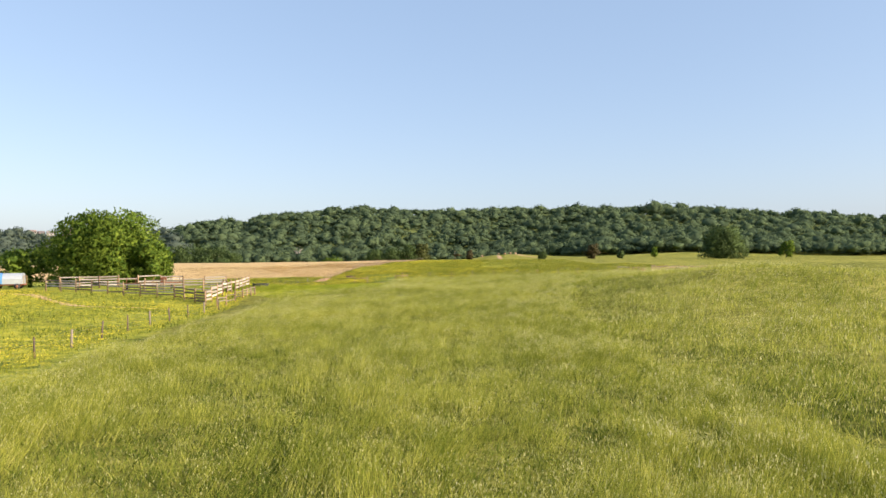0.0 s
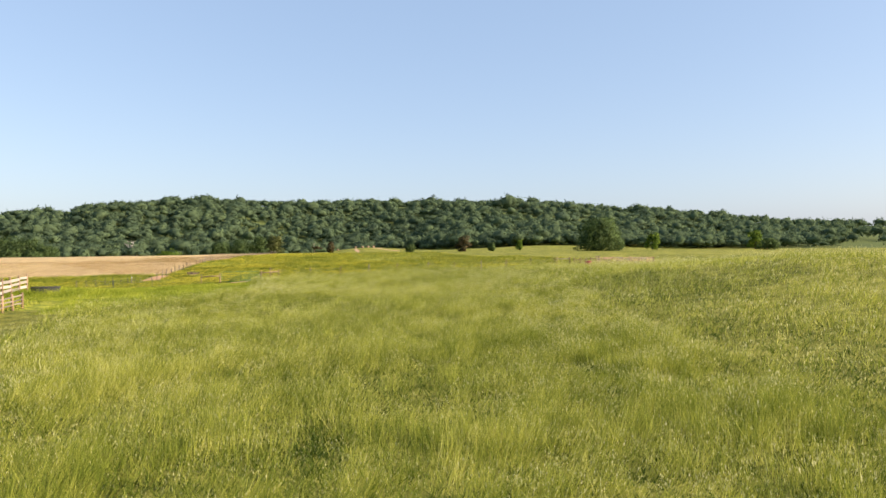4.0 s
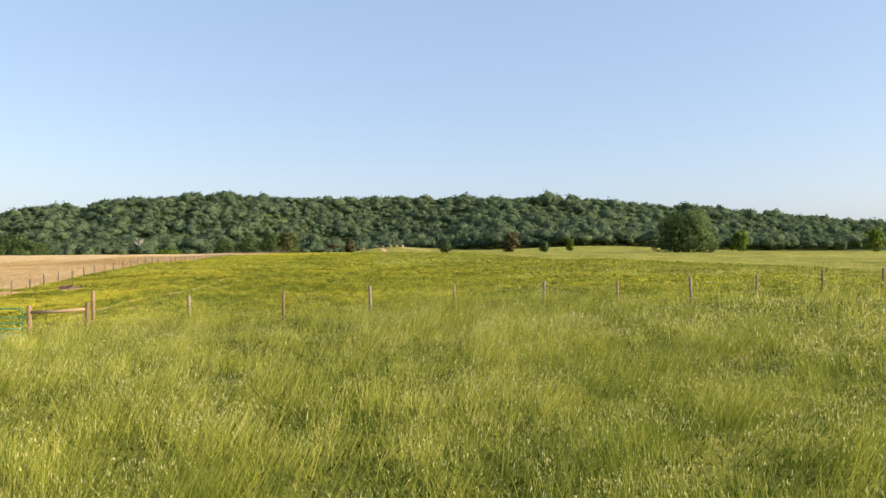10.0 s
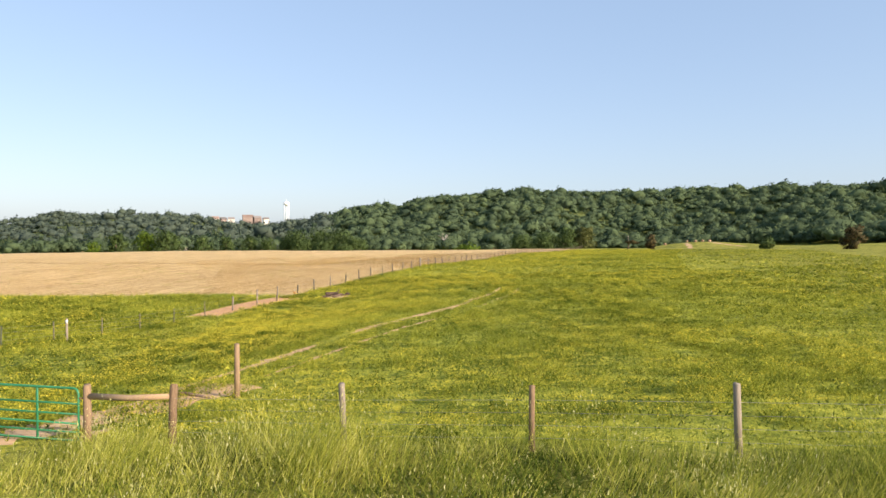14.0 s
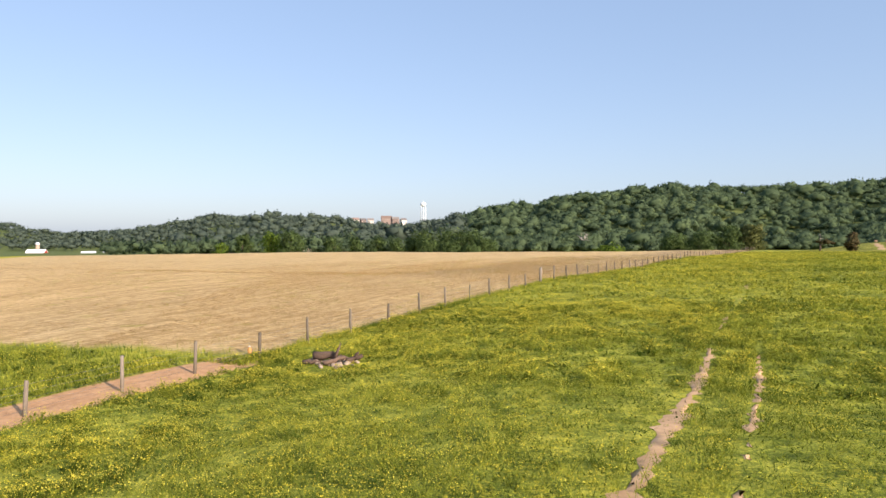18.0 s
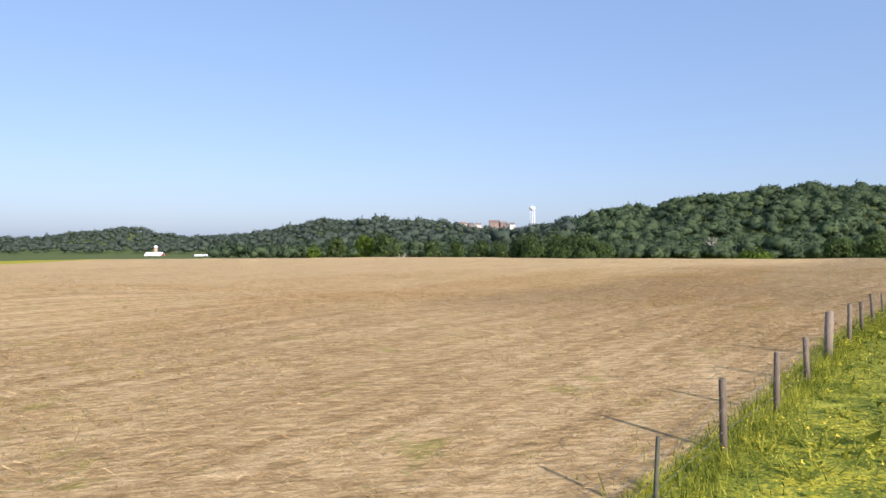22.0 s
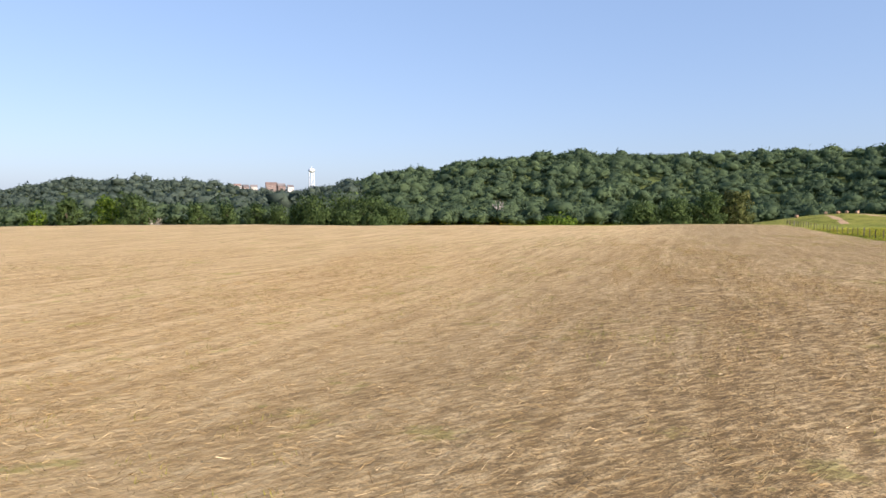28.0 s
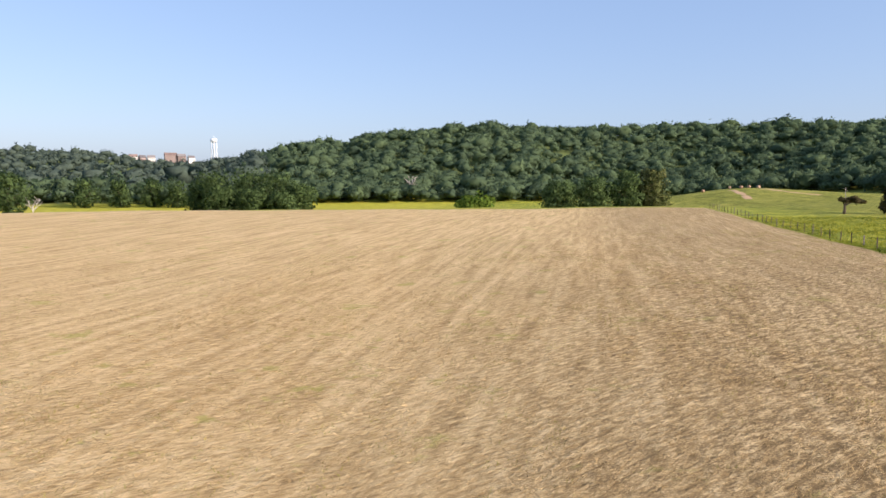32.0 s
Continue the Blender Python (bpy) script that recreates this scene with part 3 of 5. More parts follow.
# ---------- gate ----------
def tube_gate(x0, y0, x1, y1):
    """A steel tube gate hung between two posts."""
    L = math.hypot(x1 - x0, y1 - y0)
    z = (g(x0, y0) + g(x1, y1)) / 2 + 0.12
    gt = thing("farm_gate", x0, y0, z, math.degrees(math.atan2(y1 - y0, x1 - x0)), "green painted steel tube gate, closed, beside wooden posts", "gate")
    H = 1.22
    bm = bmesh.new()
    pts = [(0.06, 0, 0.0), (0.02, 0, 0.06), (0.02, 0, H - 0.12), (0.06, 0, H - 0.03), (0.14, 0, H), (L - 0.14, 0, H), (L - 0.06, 0, H - 0.03), (L - 0.02, 0, H - 0.12), (L - 0.02, 0, 0.06), (L - 0.06, 0, 0.0), (0.06, 0, 0.0)]
    path_tube(bm, pts, [0.028] * len(pts), 8)
    part("frame", bm, M["green_paint"], gt)
    for h in (0.2, 0.4, 0.62, 0.86):
        bm = bmesh.new()
        tube(bm, (0.02, 0, h), (L - 0.02, 0, h), 0.022)
        part("rail", bm, M["green_paint"], gt)
    for i in range(1, 4):
        bm = bmesh.new()
        box(bm, (0.055, 0.035, H), (L * i / 4, 0, H / 2), 0.006)
        part("upright", bm, M["green_paint"], gt)
    for h in (0.25, 1.0):
        bm = bmesh.new()
        tube(bm, (L - 0.05, 0, h), (L + 0.1, 0, h), 0.02)
        part("hinge", bm, M["rust"], gt)
    return gt


tube_gate(-1.1, 130.4, 3.58, 129.93)
gp = thing("gate_post", 3.8, 129.9, label="stout tan wooden post that the green gate hangs on", category="post")
shared("post", POSTS["gate"], Matrix(), gp)


def brace_rail(xa, ya, xb, yb, h, label):
    r = thing("brace_rail", xa, ya, g(xa, ya) + h, label=label, category="rail")
    bm = bmesh.new()
    path_tube(bm, [(0, 0, 0), ((xb - xa) * 0.5, (yb - ya) * 0.5, 0.01), (xb - xa, yb - ya, g(xb, yb) - g(xa, ya))], [0.075, 0.07, 0.062], 9)
    part("pole", bm, M["brown_wood"], r)


brace_rail(3.85, 129.9, 5.95, 129.7, 1.05, "round wooden brace rail between two fence posts")
brace_rail(-1.4, 130.4, -3.55, 130.9, 0.95, "weathered round rail between gate post and fence post")
tp = thing("corner_post", 5.3, 134.6, label="tall tan wooden post standing alone in the pasture", category="post")
shared("post", POSTS["tall"], Matrix(), tp)
wp = thing("marker_post", -14.2, 153.7, label="slim grey post with a white painted top", category="post")
shared("post", POSTS["wood"], Matrix(), wp)
bm = bmesh.new()
path_tube(bm, [(0, 0, 1.1), (0, 0, 1.28), (0, 0, 1.3)], [0.075, 0.075, 0.05], 9)
part("cap", bm, M["white_cap"], wp, "white painted cap")


# ---------- woods ----------
def ico(level):
    bm = bmesh.new()
    bmesh.ops.create_icosphere(bm, subdivisions=level, radius=1.0)
    v = np.array([p.co[:] for p in bm.verts])
    f = np.array([[q.index for q in p.verts] for p in bm.faces])
    bm.free()
    return v, f


BODY_FINE, BODY_PLAIN = ico(2), ico(1)


def crowns(name, xyz, size, tall, material, cards=36, seed=1, body=BODY_FINE):
    """Many tree crowns in one mesh: a lumpy body and loose leafy tufts round it."""
    r = np.random.default_rng(seed)
    n = len(xyz)
    ICO_V, ICO_F = body
    kinds = []
    for _ in range(14):
        d = ICO_V.copy()
        lobe = r.normal(size=(7, 3))
        lobe *= (r.uniform(0.35, 0.62, 7) / np.linalg.norm(lobe, axis=1))[:, None]
        R = r.uniform(0.36, 0.52, 7)
        p = d @ lobe.T
        q = R ** 2 - (lobe ** 2).sum(1) + p ** 2
        reach = np.where(q > 0, p + np.sqrt(np.maximum(q, 0)), 0).max(1)
        reach = np.maximum(reach, 0.45) * (1 + r.normal(0, 0.06, len(d)))
        kinds.append(d * reach[:, None] * 1.05)
    kinds = np.array(kinds)
    side = kinds[:, ICO_F]
    face = np.cross(side[:, :, 1] - side[:, :, 0], side[:, :, 2] - side[:, :, 0])
    kind_n = np.zeros_like(kinds)
    for k in range(14):
        for q in range(3):
            np.add.at(kind_n[k], ICO_F[:, q], face[k])
    pick, spin = r.integers(0, 14, n), r.uniform(0, math.tau, n)
    c, s = np.cos(spin)[:, None], np.sin(spin)[:, None]
    half = np.stack([size, size, tall * 0.5], -1)[:, None]
    mid = (xyz + np.stack([0 * tall, 0 * tall, tall * 0.56], -1))[:, None]

    def turned(v):
        return np.stack([v[..., 0] * c - v[..., 1] * s, v[..., 0] * s + v[..., 1] * c, v[..., 2]], -1)

    v = (turned(kinds[pick]) * half * 0.86 + mid).reshape(-1, 3)
    vn = unit(turned(unit(kind_n)[pick]) / half).reshape(-1, 3)
    tri = (ICO_F[None] + (np.arange(n) * len(ICO_V))[:, None, None]).reshape(-1, 3)
    # tufts sit on the body's lobes
    w = r.integers(0, len(ICO_V), (n, cards))
    body_v, body_n = v.reshape(n, -1, 3), vn.reshape(n, -1, 3)
    row = np.arange(n)[:, None]
    at = mid + (body_v[row, w] - mid) * r.uniform(0.98, 1.22, (n, cards, 1)) + r.normal(0, 0.1, (n, cards, 3)) * size[:, None, None]
    tn = unit(body_n[row, w] + r.normal(0, 0.4, (n, cards, 3))).reshape(-1, 3)
    tv = (at[:, :, None] + r.normal(size=(n, cards, 3, 3)) * (size * 0.115)[:, None, None, None]).reshape(-1, 3, 3)
    tv = outward(tv, tn).reshape(-1, 3)
    tt = np.arange(len(tv)).reshape(-1, 3) + len(v)
    return mesh_np(name, np.concatenate([v, tv]), np.concatenate([tri, tt]), material, True, np.concatenate([vn, np.repeat(tn, 3, 0)]))


def wood_spots(seed, n, th0, th1, far0, far1, gap):
    """Places for trees on the slopes, by bearing and share of the way from the wood's edge to past the crest."""
    r = np.random.default_rng(seed)
    th = r.uniform(th0, th1, n)
    rc, r0 = np.interp(th, RIDGE[:, 0], RIDGE[:, 2]), np.interp(th, RIDGE[:, 0], RIDGE[:, 3])
    d = r0 + (rc + gap - r0) * (far0 + (far1 - far0) * r.random(n) ** 0.85)
    d = np.where(d < r0 * 0.95, 650 + r.random(n) * np.maximum(r0 - 640, 60), d)
    x, y = CENTRE[0] + d * np.sin(np.radians(th)), CENTRE[1] + d * np.cos(np.radians(th))
    return x, y, r


def plant_wood(seed, n, th0, th1, far0, far1, gap, size, label, leaf="woods", cards=88):
    x, y, r = wood_spots(seed, n, th0, th1, far0, far1, gap)
    s = 1.12 * size * np.exp(r.normal(0, 0.27, n))
    t = s * r.uniform(1.05, 1.5, n)
    xyz = np.stack([x, y, land(x, y) + 0.22 * size], -1)
    ob = new("woodland", crowns("woodland", xyz, s, t, M[leaf], cards, seed, BODY_FINE if size < 6 else BODY_PLAIN))
    return tagged(ob, label, "trees", kind="stuff")


plant_wood(11, 4600, -19, 52, 0.0, 1.0, 45, 5.7, "dense green woods covering the long ridge")
plant_wood(16, 400, -45, -22, -0.42, 0.06, 40, 6.5, "scattered trees on the valley floor", "woods", 130)
plant_wood(12, 900, -24, 54, 0.0, 0.10, 40, 5.4, "leafy edge of the woods along the valley floor", cards=115)
plant_wood(13, 2500, -64, -17, 0.0, 1.0, 50, 7.4, "wooded far hills beyond the hay field", "woods_hazy", 60)
plant_wood(14, 300, 50, 75, 0.0, 1.0, 60, 8.0, "wooded far hills beyond the meadow")
plant_wood(15, 450, 75, 296, 0.1, 1.0, 60, 14.0, "wooded far hills behind the meadow", cards=20)


# ---------- single trees ----------
def leaf_shell(r, centres, radii, n, leaf, squash=0.85):
    """Leaf tufts scattered through lumpy boughs, thickest on their outsides. Two bent triangles a tuft."""
    w = radii ** 2
    pick = r.choice(len(centres), n, p=w / w.sum())
    d = unit(r.normal(size=(n, 3)))
    p = centres[pick] + d * (radii[pick] * r.uniform(0.5, 1.1, n) ** 0.55)[:, None] * np.array([1, 1, squash])
    e = r.normal(size=(n, 2, 3, 3)) * (leaf * r.uniform(0.5, 1.4, n))[:, None, None, None]
    mass = unit(p - np.array([0, 0, centres[:, 2].mean()]))
    want = np.repeat(unit(0.75 * d + 0.45 * mass + r.normal(0, 0.22, (n, 3))), 2, 0)
    tv = outward((p[:, None, None] + e).reshape(-1, 3, 3), want)
    v = tv.reshape(-1, 3)
    return v, np.arange(len(v)).reshape(-1, 3), np.repeat(want, 3, 0)


def tree(name, x, y, height, width, label, leaf="leaf_oak", tufts=2600, tuft=0.42, trunk_share=0.25, seed=1, bark="bark", group="", low=0.12, boughs=26):
    """A trunk with limbs and a crown of leafy boughs."""
    r = np.random.default_rng(seed)
    t = thing(name, x, y, label=label, category="tree", group=group)
    bm = bmesh.new()
    rad = height * 0.028
    top = height * 0.62
    pts = [(r.normal(0, 0.02 * height * k / 4), r.normal(0, 0.02 * height * k / 4), -0.2 + (top + 0.2) * k / 4) for k in range(5)]
    path_tube(bm, pts, [rad * 1.5, rad, rad * 0.8, rad * 0.55, rad * 0.25], 9)
    part("trunk", bm, M[bark], t)
    cen, rr = [], []
    for k in range(boughs):
        a = k * 2.399 + r.uniform(-0.4, 0.4)
        h = height * (low + (0.93 - low) * (k + 0.5) / boughs)
        u = (h / height - low) / (1 - low)
        reach = width / 2 * 0.86 * math.sqrt(max(0.1, 1 - ((u - 0.38) / 0.66) ** 2))
        reach *= r.uniform(0.45, 0.95) if k % 3 else r.uniform(0.1, 0.5)
        cen.append((math.cos(a) * reach, math.sin(a) * reach, h))
        rr.append(width * r.uniform(0.12, 0.19))
    for k in range(0, boughs, 4):
        bm = bmesh.new()
        c = Vector(cen[k])
        st = Vector((0, 0, min(top * 0.95, max(height * 0.12, c.z * 0.55))))
        mid = st.lerp(c, 0.5) + Vector((r.normal(0, 0.2), r.normal(0, 0.2), 0.04 * height))
        path_tube(bm, [st, mid, c], [rad * 0.5, rad * 0.3, rad * 0.08], 6)
        part("limb", bm, M[bark], t)
    v, f, vn = leaf_shell(r, np.array(cen), np.array(rr), tufts, tuft)
    crown = new("crown", mesh_np("crown", v, f, M[leaf], True, vn))
    crown.parent = t
    return t


def bare_tree(name, x, y, height, label, seed, material="dead_bark", spread=0.45):
    """A leafless tree of forking limbs."""
    r = np.random.default_rng(seed)
    t = thing(name, x, y, label=label, category="tree")
    bm = bmesh.new()
    path_tube(bm, [(0, 0, -0.3), (0.1, 0, height * 0.3), (0, 0.1, height * 0.55)], [height * 0.035, height * 0.026, height * 0.02], 8)
    part("trunk", bm, M[material], t)
    for k in range(9):
        a, h0 = k * 2.4 + r.uniform(-0.3, 0.3), height * r.uniform(0.28, 0.55)
        out = height * spread * r.uniform(0.5, 1)
        tip = (math.cos(a) * out, math.sin(a) * out, h0 + height * r.uniform(0.2, 0.45))
        mid = (math.cos(a) * out * 0.45, math.sin(a) * out * 0.45, h0 + height * 0.12)
        bm = bmesh.new()
        path_tube(bm, [(0, 0, h0), mid, tip], [height * 0.014, height * 0.01, height * 0.003], 6)
        for _ in range(3):
            q = Vector(mid).lerp(Vector(tip), r.uniform(0.2, 0.9))
            path_tube(bm, [q, q + Vector(r.normal(0, height * 0.07, 3)) + Vector((0, 0, height * 0.06))], [height * 0.006, height * 0.002], 5)
        part("limb", bm, M[material], t)
    return t


def at_bearing(th, r):
    return CENTRE[0] + r * math.sin(radians(th)), CENTRE[1] + r * math.cos(radians(th))


tree("oak_tree", 163.5, 320, 13.4, 24, "broad dark green oak standing alone in the meadow", tufts=9000, tuft=0.3, seed=3, low=0.1, boughs=56)
tree("shade_tree", -48, 132, 12.4, 21.5, "broad leafy green tree behind the wooden corral", "leaf_bright", 24000, 0.2, seed=4, low=0.04, boughs=80)
tree("shade_tree", -38.5, 128, 7.5, 8, "lower bushy green tree beside the corral", "leaf_bright", 3000, 0.21, seed=5, low=0.05)
tree("shade_tree", -61, 129, 6.5, 8, "thin green tree beside the corral", "leaf_bright", 900, 0.3, seed=6)
bare_tree("dead_tree", -67, 123, 6.0, "half dead bare tree by the trailer", 8)


# ---------- water tower ----------
def water_tower(x, y, z, height):
    t = thing("water_tower", x, y, z, label="white steel water tower on thin legs on the far hill", category="water tower")
    R = height * 0.135
    bm = bmesh.new()
    bmesh.ops.create_uvsphere(bm, u_segments=24, v_segments=14, radius=1.0, matrix=Matrix.Translation((0, 0, height * 0.87)) @ Matrix.Diagonal((R, R, height * 0.095, 1)))
    part("tank", bm, M["white_metal"], t)
    for k in range(6):
        a = math.tau * k / 6
        bm = bmesh.new()
        tube(bm, (math.cos(a) * R * 0.95, math.sin(a) * R * 0.95, -8), (math.cos(a) * R * 0.82, math.sin(a) * R * 0.82, height * 0.87), height * 0.008)
        part("leg", bm, M["white_metal"], t)
    bm = bmesh.new()
    tube(bm, (0, 0, -8), (0, 0, height * 0.8), height * 0.012, n=12)
    part("riser", bm, M["white_metal"], t)
    for h in (0.3, 0.58):
        bm = bmesh.new()
        for k in range(6):
            a, b = math.tau * k / 6, math.tau * (k + 1) / 6
            tube(bm, (math.cos(a) * R * 0.92, math.sin(a) * R * 0.92, height * h), (math.cos(b) * R * 0.92, math.sin(b) * R * 0.92, height * h), height * 0.004, n=5)
        part("strut", bm, M["white_metal"], t)
    bm = bmesh.new()
    tube(bm, (0, 0, height * 0.985), (0, 0, height * 1.03), height * 0.012)
    part("vent", bm, M["white_metal"], t)
    return t


water_tower(-703, 2004, 56, 64)


# ---------- lone trees and bushes in the fields ----------
def bush(name, x, y, height, width, label, leaf, tufts, tuft, seed, category="bush", group=""):
    return tagged(tree(name, x, y, height, width, label, leaf, tufts, tuft, seed=seed, low=0.1, boughs=14, group=group), category=category)


bush("round_bush", 92, 385, 3.6, 6.2, "low dark round bush in the pasture", "leaf_oak", 900, 0.24, 21)
bush("cedar_tree", 118, 378, 8.0, 9.0, "rust-brown half dead cedar in the pasture", "leaf_rust", 800, 0.34, 22, "tree")
bush("green_bush", 136, 383, 4.6, 4.6, "small bluish green bush in the pasture", "leaf_oak", 700, 0.24, 23)
cedar = thing("cedar_tree", 44.5, 393, label="dark wind-bent cedar with a bare pale top", category="tree")
bm = bmesh.new()
path_tube(bm, [(0, 0, -0.2), (0.15, 0, 0.8), (0.1, 0, 1.7), (0.5, 0, 2.6)], [0.34, 0.26, 0.22, 0.12], 9)
part("trunk", bm, M["bark"], cedar)
for tip in ((2.2, 0.3, 2.3), (3.4, -0.2, 2.7), (1.8, -0.8, 3.1), (-0.7, 0.3, 2.9)):
    bm = bmesh.new()
    path_tube(bm, [(0.1, 0, 1.5), (tip[0] * 0.5, tip[1] * 0.5, tip[2] - 0.2), tip], [0.12, 0.08, 0.03], 6)
    part("limb", bm, M["bark"], cedar)
r = np.random.default_rng(24)
lobes = np.array([(0.3, 0, 2.6), (1.2, 0.3, 2.7), (2.1, -0.3, 2.6), (3.0, 0.2, 2.5), (3.7, 0, 2.4), (1.6, -0.6, 3.1), (-0.5, 0.2, 2.9)])
v, f, vn = leaf_shell(r, lobes, np.array([0.7, 0.8, 0.8, 0.65, 0.45, 0.55, 0.5]), 1500, 0.13, 0.6)
crown = new("crown", mesh_np("crown", v, f, M["leaf_rust"], True, vn))
crown.parent = cedar
bm = bmesh.new()
path_tube(bm, [(0.2, 0, 2.4), (0.1, 0, 4.0), (0.2, 0.1, 5.4)], [0.07, 0.05, 0.02], 7)
for k in range(5):
    path_tube(bm, [(0.15, 0, 3.2 + 0.4 * k), (0.15 + (0.7 if k % 2 else -0.6), 0.2, 3.5 + 0.4 * k)], [0.03, 0.01], 5)
part("dead_top", bm, M["dead_bark"], cedar, "bare pale broken top")
bush("cedar_tree", 52.8, 392, 5.2, 4.5, "reddish dying cedar with a bare pale trunk", "leaf_rust", 500, 0.36, 25, "tree")
bush("small_tree", 198, 488, 7.5, 6, "thin green tree on the grassy rise", "leaf_bright", 500, 0.34, 27, "tree")
bush("bright_bush", 227, 373, 9.0, 9.0, "light green round tree beyond the meadow", "leaf_bright", 900, 0.34, 28, "tree")
bush("bright_bush", 259, 331, 9.5, 9.0, "light green tree beyond the meadow fence", "leaf_bright", 900, 0.34, 29, "tree")
bush("grey_bush", 236, 297, 4.5, 9.0, "low grey-green thicket beyond the meadow fence", "leaf_oak", 800, 0.3, 30)
for i, (x, y, h, w) in enumerate(((-151, 572, 18.5, 25), (-136, 576, 20, 27), (-122, 572, 18.5, 24), (-111, 568, 13.5, 18), (-145, 562, 12, 18), (-129, 560, 11, 18), (-160, 576, 14, 18), (-117, 560, 9, 15))):
    tree("oak_tree", x, y, h, w, "broad green oak in the clump past the hay field", "leaf_oak", 3600, 0.36, seed=40 + i, low=0.03, boughs=44, group="trees in the clump past the hay field")
for i, (x, y, h, w, lf) in enumerate(((0, 504, 10, 18, "leaf_oak"), (12, 506, 11.5, 18, "leaf_oak"), (24, 508, 14.5, 15, "leaf_oak"), (34, 510, 15, 14, "leaf_olive"))):
    tree("field_tree", x, y, h, w, "leafy green tree at the far corner of the hay field" if lf == "leaf_oak" else "olive green tree at the far corner of the hay field", lf, 3200, 0.33, seed=50 + i, low=0.02, boughs=36, group="trees at the corner of the hay field")
bush("round_bush", -31, 508, 5.0, 17, "low wide green thicket behind the hay field", "leaf_bright", 1200, 0.4, 56)
tree("oak_tree", -222, 530, 19, 20, "leafy green oak behind the hay field", "leaf_oak", 2600, 0.4, seed=57, low=0.06)
tree("oak_tree", -238, 536, 18, 17, "leafy green oak behind the hay field", "leaf_bright", 2200, 0.4, seed=157, low=0.06)
for i, (x, y, h, w) in enumerate(((-262, 655, 17, 17), (-244, 662, 16, 16), (-226, 668, 17, 17), (-208, 660, 15, 16), (-190, 668, 17, 17), (-172, 672, 16, 16))):
    tree("oak_tree", x, y, h, w, "dark green oak at the wood's edge past the hay", "leaf_oak", 1800, 0.42, seed=160 + i, low=0.05)
bush("cedar_tree", -252, 524, 17, 13, "dark green cedar behind the hay field", "leaf_oak", 1200, 0.45, 58, "tree")
bush("round_bush", -265, 520, 12, 13, "bright green bush behind the hay field", "leaf_bright", 800, 0.4, 59)
bare_tree("dead_tree", -208, 524, 9.5, "bare grey tree beside a heap of brushwood", 60)
bare_tree("dead_tree", -80, 760, 19, "white barkless dead tree before the woods", 61, spread=0.3)
bare_tree("dead_tree", -150, 690, 14, "pale bare tree at the wood's edge", 62, spread=0.3)
bush("round_bush", -330, 412, 3.6, 10, "low dark bush on the far edge of the hay field", "leaf_oak", 700, 0.35, 63)

# heap of brushwood
heap = thing("brush_heap", -198, 517, label="reddish brown heap of cut brushwood by a bare tree", category="brushwood", kind="stuff")
r = np.random.default_rng(64)
bm = bmesh.new()
for k in range(150):
    a, d = r.uniform(0, math.tau), 9.0 * math.sqrt(r.random())
    p = Vector((math.cos(a) * d * 1.4, math.sin(a) * d * 0.5, r.uniform(0, 2.2) * (1 - d / 10)))
    path_tube(bm, [p, p + Vector((r.normal(0, 1.4), r.normal(0, 0.8), r.normal(0.2, 0.3)))], [0.10, 0.04], 5)
part("branches", bm, M["rust"], heap)


# ---------- board fences ----------
def board_fence(label, pts, heights, span=2.6, post_h=1.75, board=0.16, mats=("pale_wood", "grey_wood"), group="plank pens"):
    """Posts with planks nailed across, along a line of points."""
    f = thing("board_fence", *pts[0], 0.0, label=label, category="fence", group=group)
    o = Vector((*pts[0], 0))
    pm = post_mesh("pen_post", post_h, 0.095, M["brown_wood"])
    r = np.random.default_rng(int(abs(pts[0][0]) * 10))
    for (xa, ya), (xb, yb) in zip(pts, pts[1:]):
        n = max(1, round(math.hypot(xb - xa, yb - ya) / span))
        for k in range(n + 1):
            x, y = xa + (xb - xa) * k / n, ya + (yb - ya) * k / n
            shared("post", pm, pose(x - o.x, y - o.y, g(x, y), r.normal(0, 1.2), r.normal(0, 1.2), r.uniform(0, 90)), f)
            if k == n:
                break
            x2, y2 = xa + (xb - xa) * (k + 1) / n, ya + (yb - ya) * (k + 1) / n
            d = Vector((x2 - x, y2 - y, g(x2, y2) - g(x, y)))
            yaw = math.degrees(math.atan2(d.y, d.x))
            for i, h in enumerate(heights):
                if r.random() < 0.06:
                    continue
                bm = bmesh.new()
                box(bm, (d.length * 1.02, 0.035, board * r.uniform(0.85, 1.1)), (0, 0, 0), 0.006)
                ob = part("board", bm, M[mats[int(r.random() < 0.45)]], f, flat=True)
                ob.matrix_basis = pose(x - o.x + d.x / 2, y - o.y + d.y / 2, g(x, y) + d.z / 2 + h + r.normal(0, 0.02), r.normal(0, 1), r.normal(0, 0.8), yaw)
    return f


H5 = (0.35, 0.7, 1.05, 1.4)
board_fence("weathered grey plank fence of a cattle corral", [(-44.9, 102.4), (-34.5, 96.1), (-24.5, 90.3)], (0.4, 0.75, 1.1, 1.45), 2.9)
board_fence("brown plank panel of the cattle corral", [(-24.5, 90.3), (-19.4, 84.2)], H5, 2.4, mats=("brown_wood", "grey_wood"))
board_fence("long pale plank side of the cattle corral", [(-19.4, 84.2), (-19.2, 92.4), (-19.6, 102.9), (-19.9, 115.5)], (0.55, 0.95, 1.4), 3.2, 1.8, 0.26, ("pale_wood", "pale_wood"))
board_fence("inner grey plank fence of the cattle corral", [(-31.3, 100.8), (-20.3, 98.2)], (0.5, 0.85, 1.2, 1.6), 2.8, 1.9)
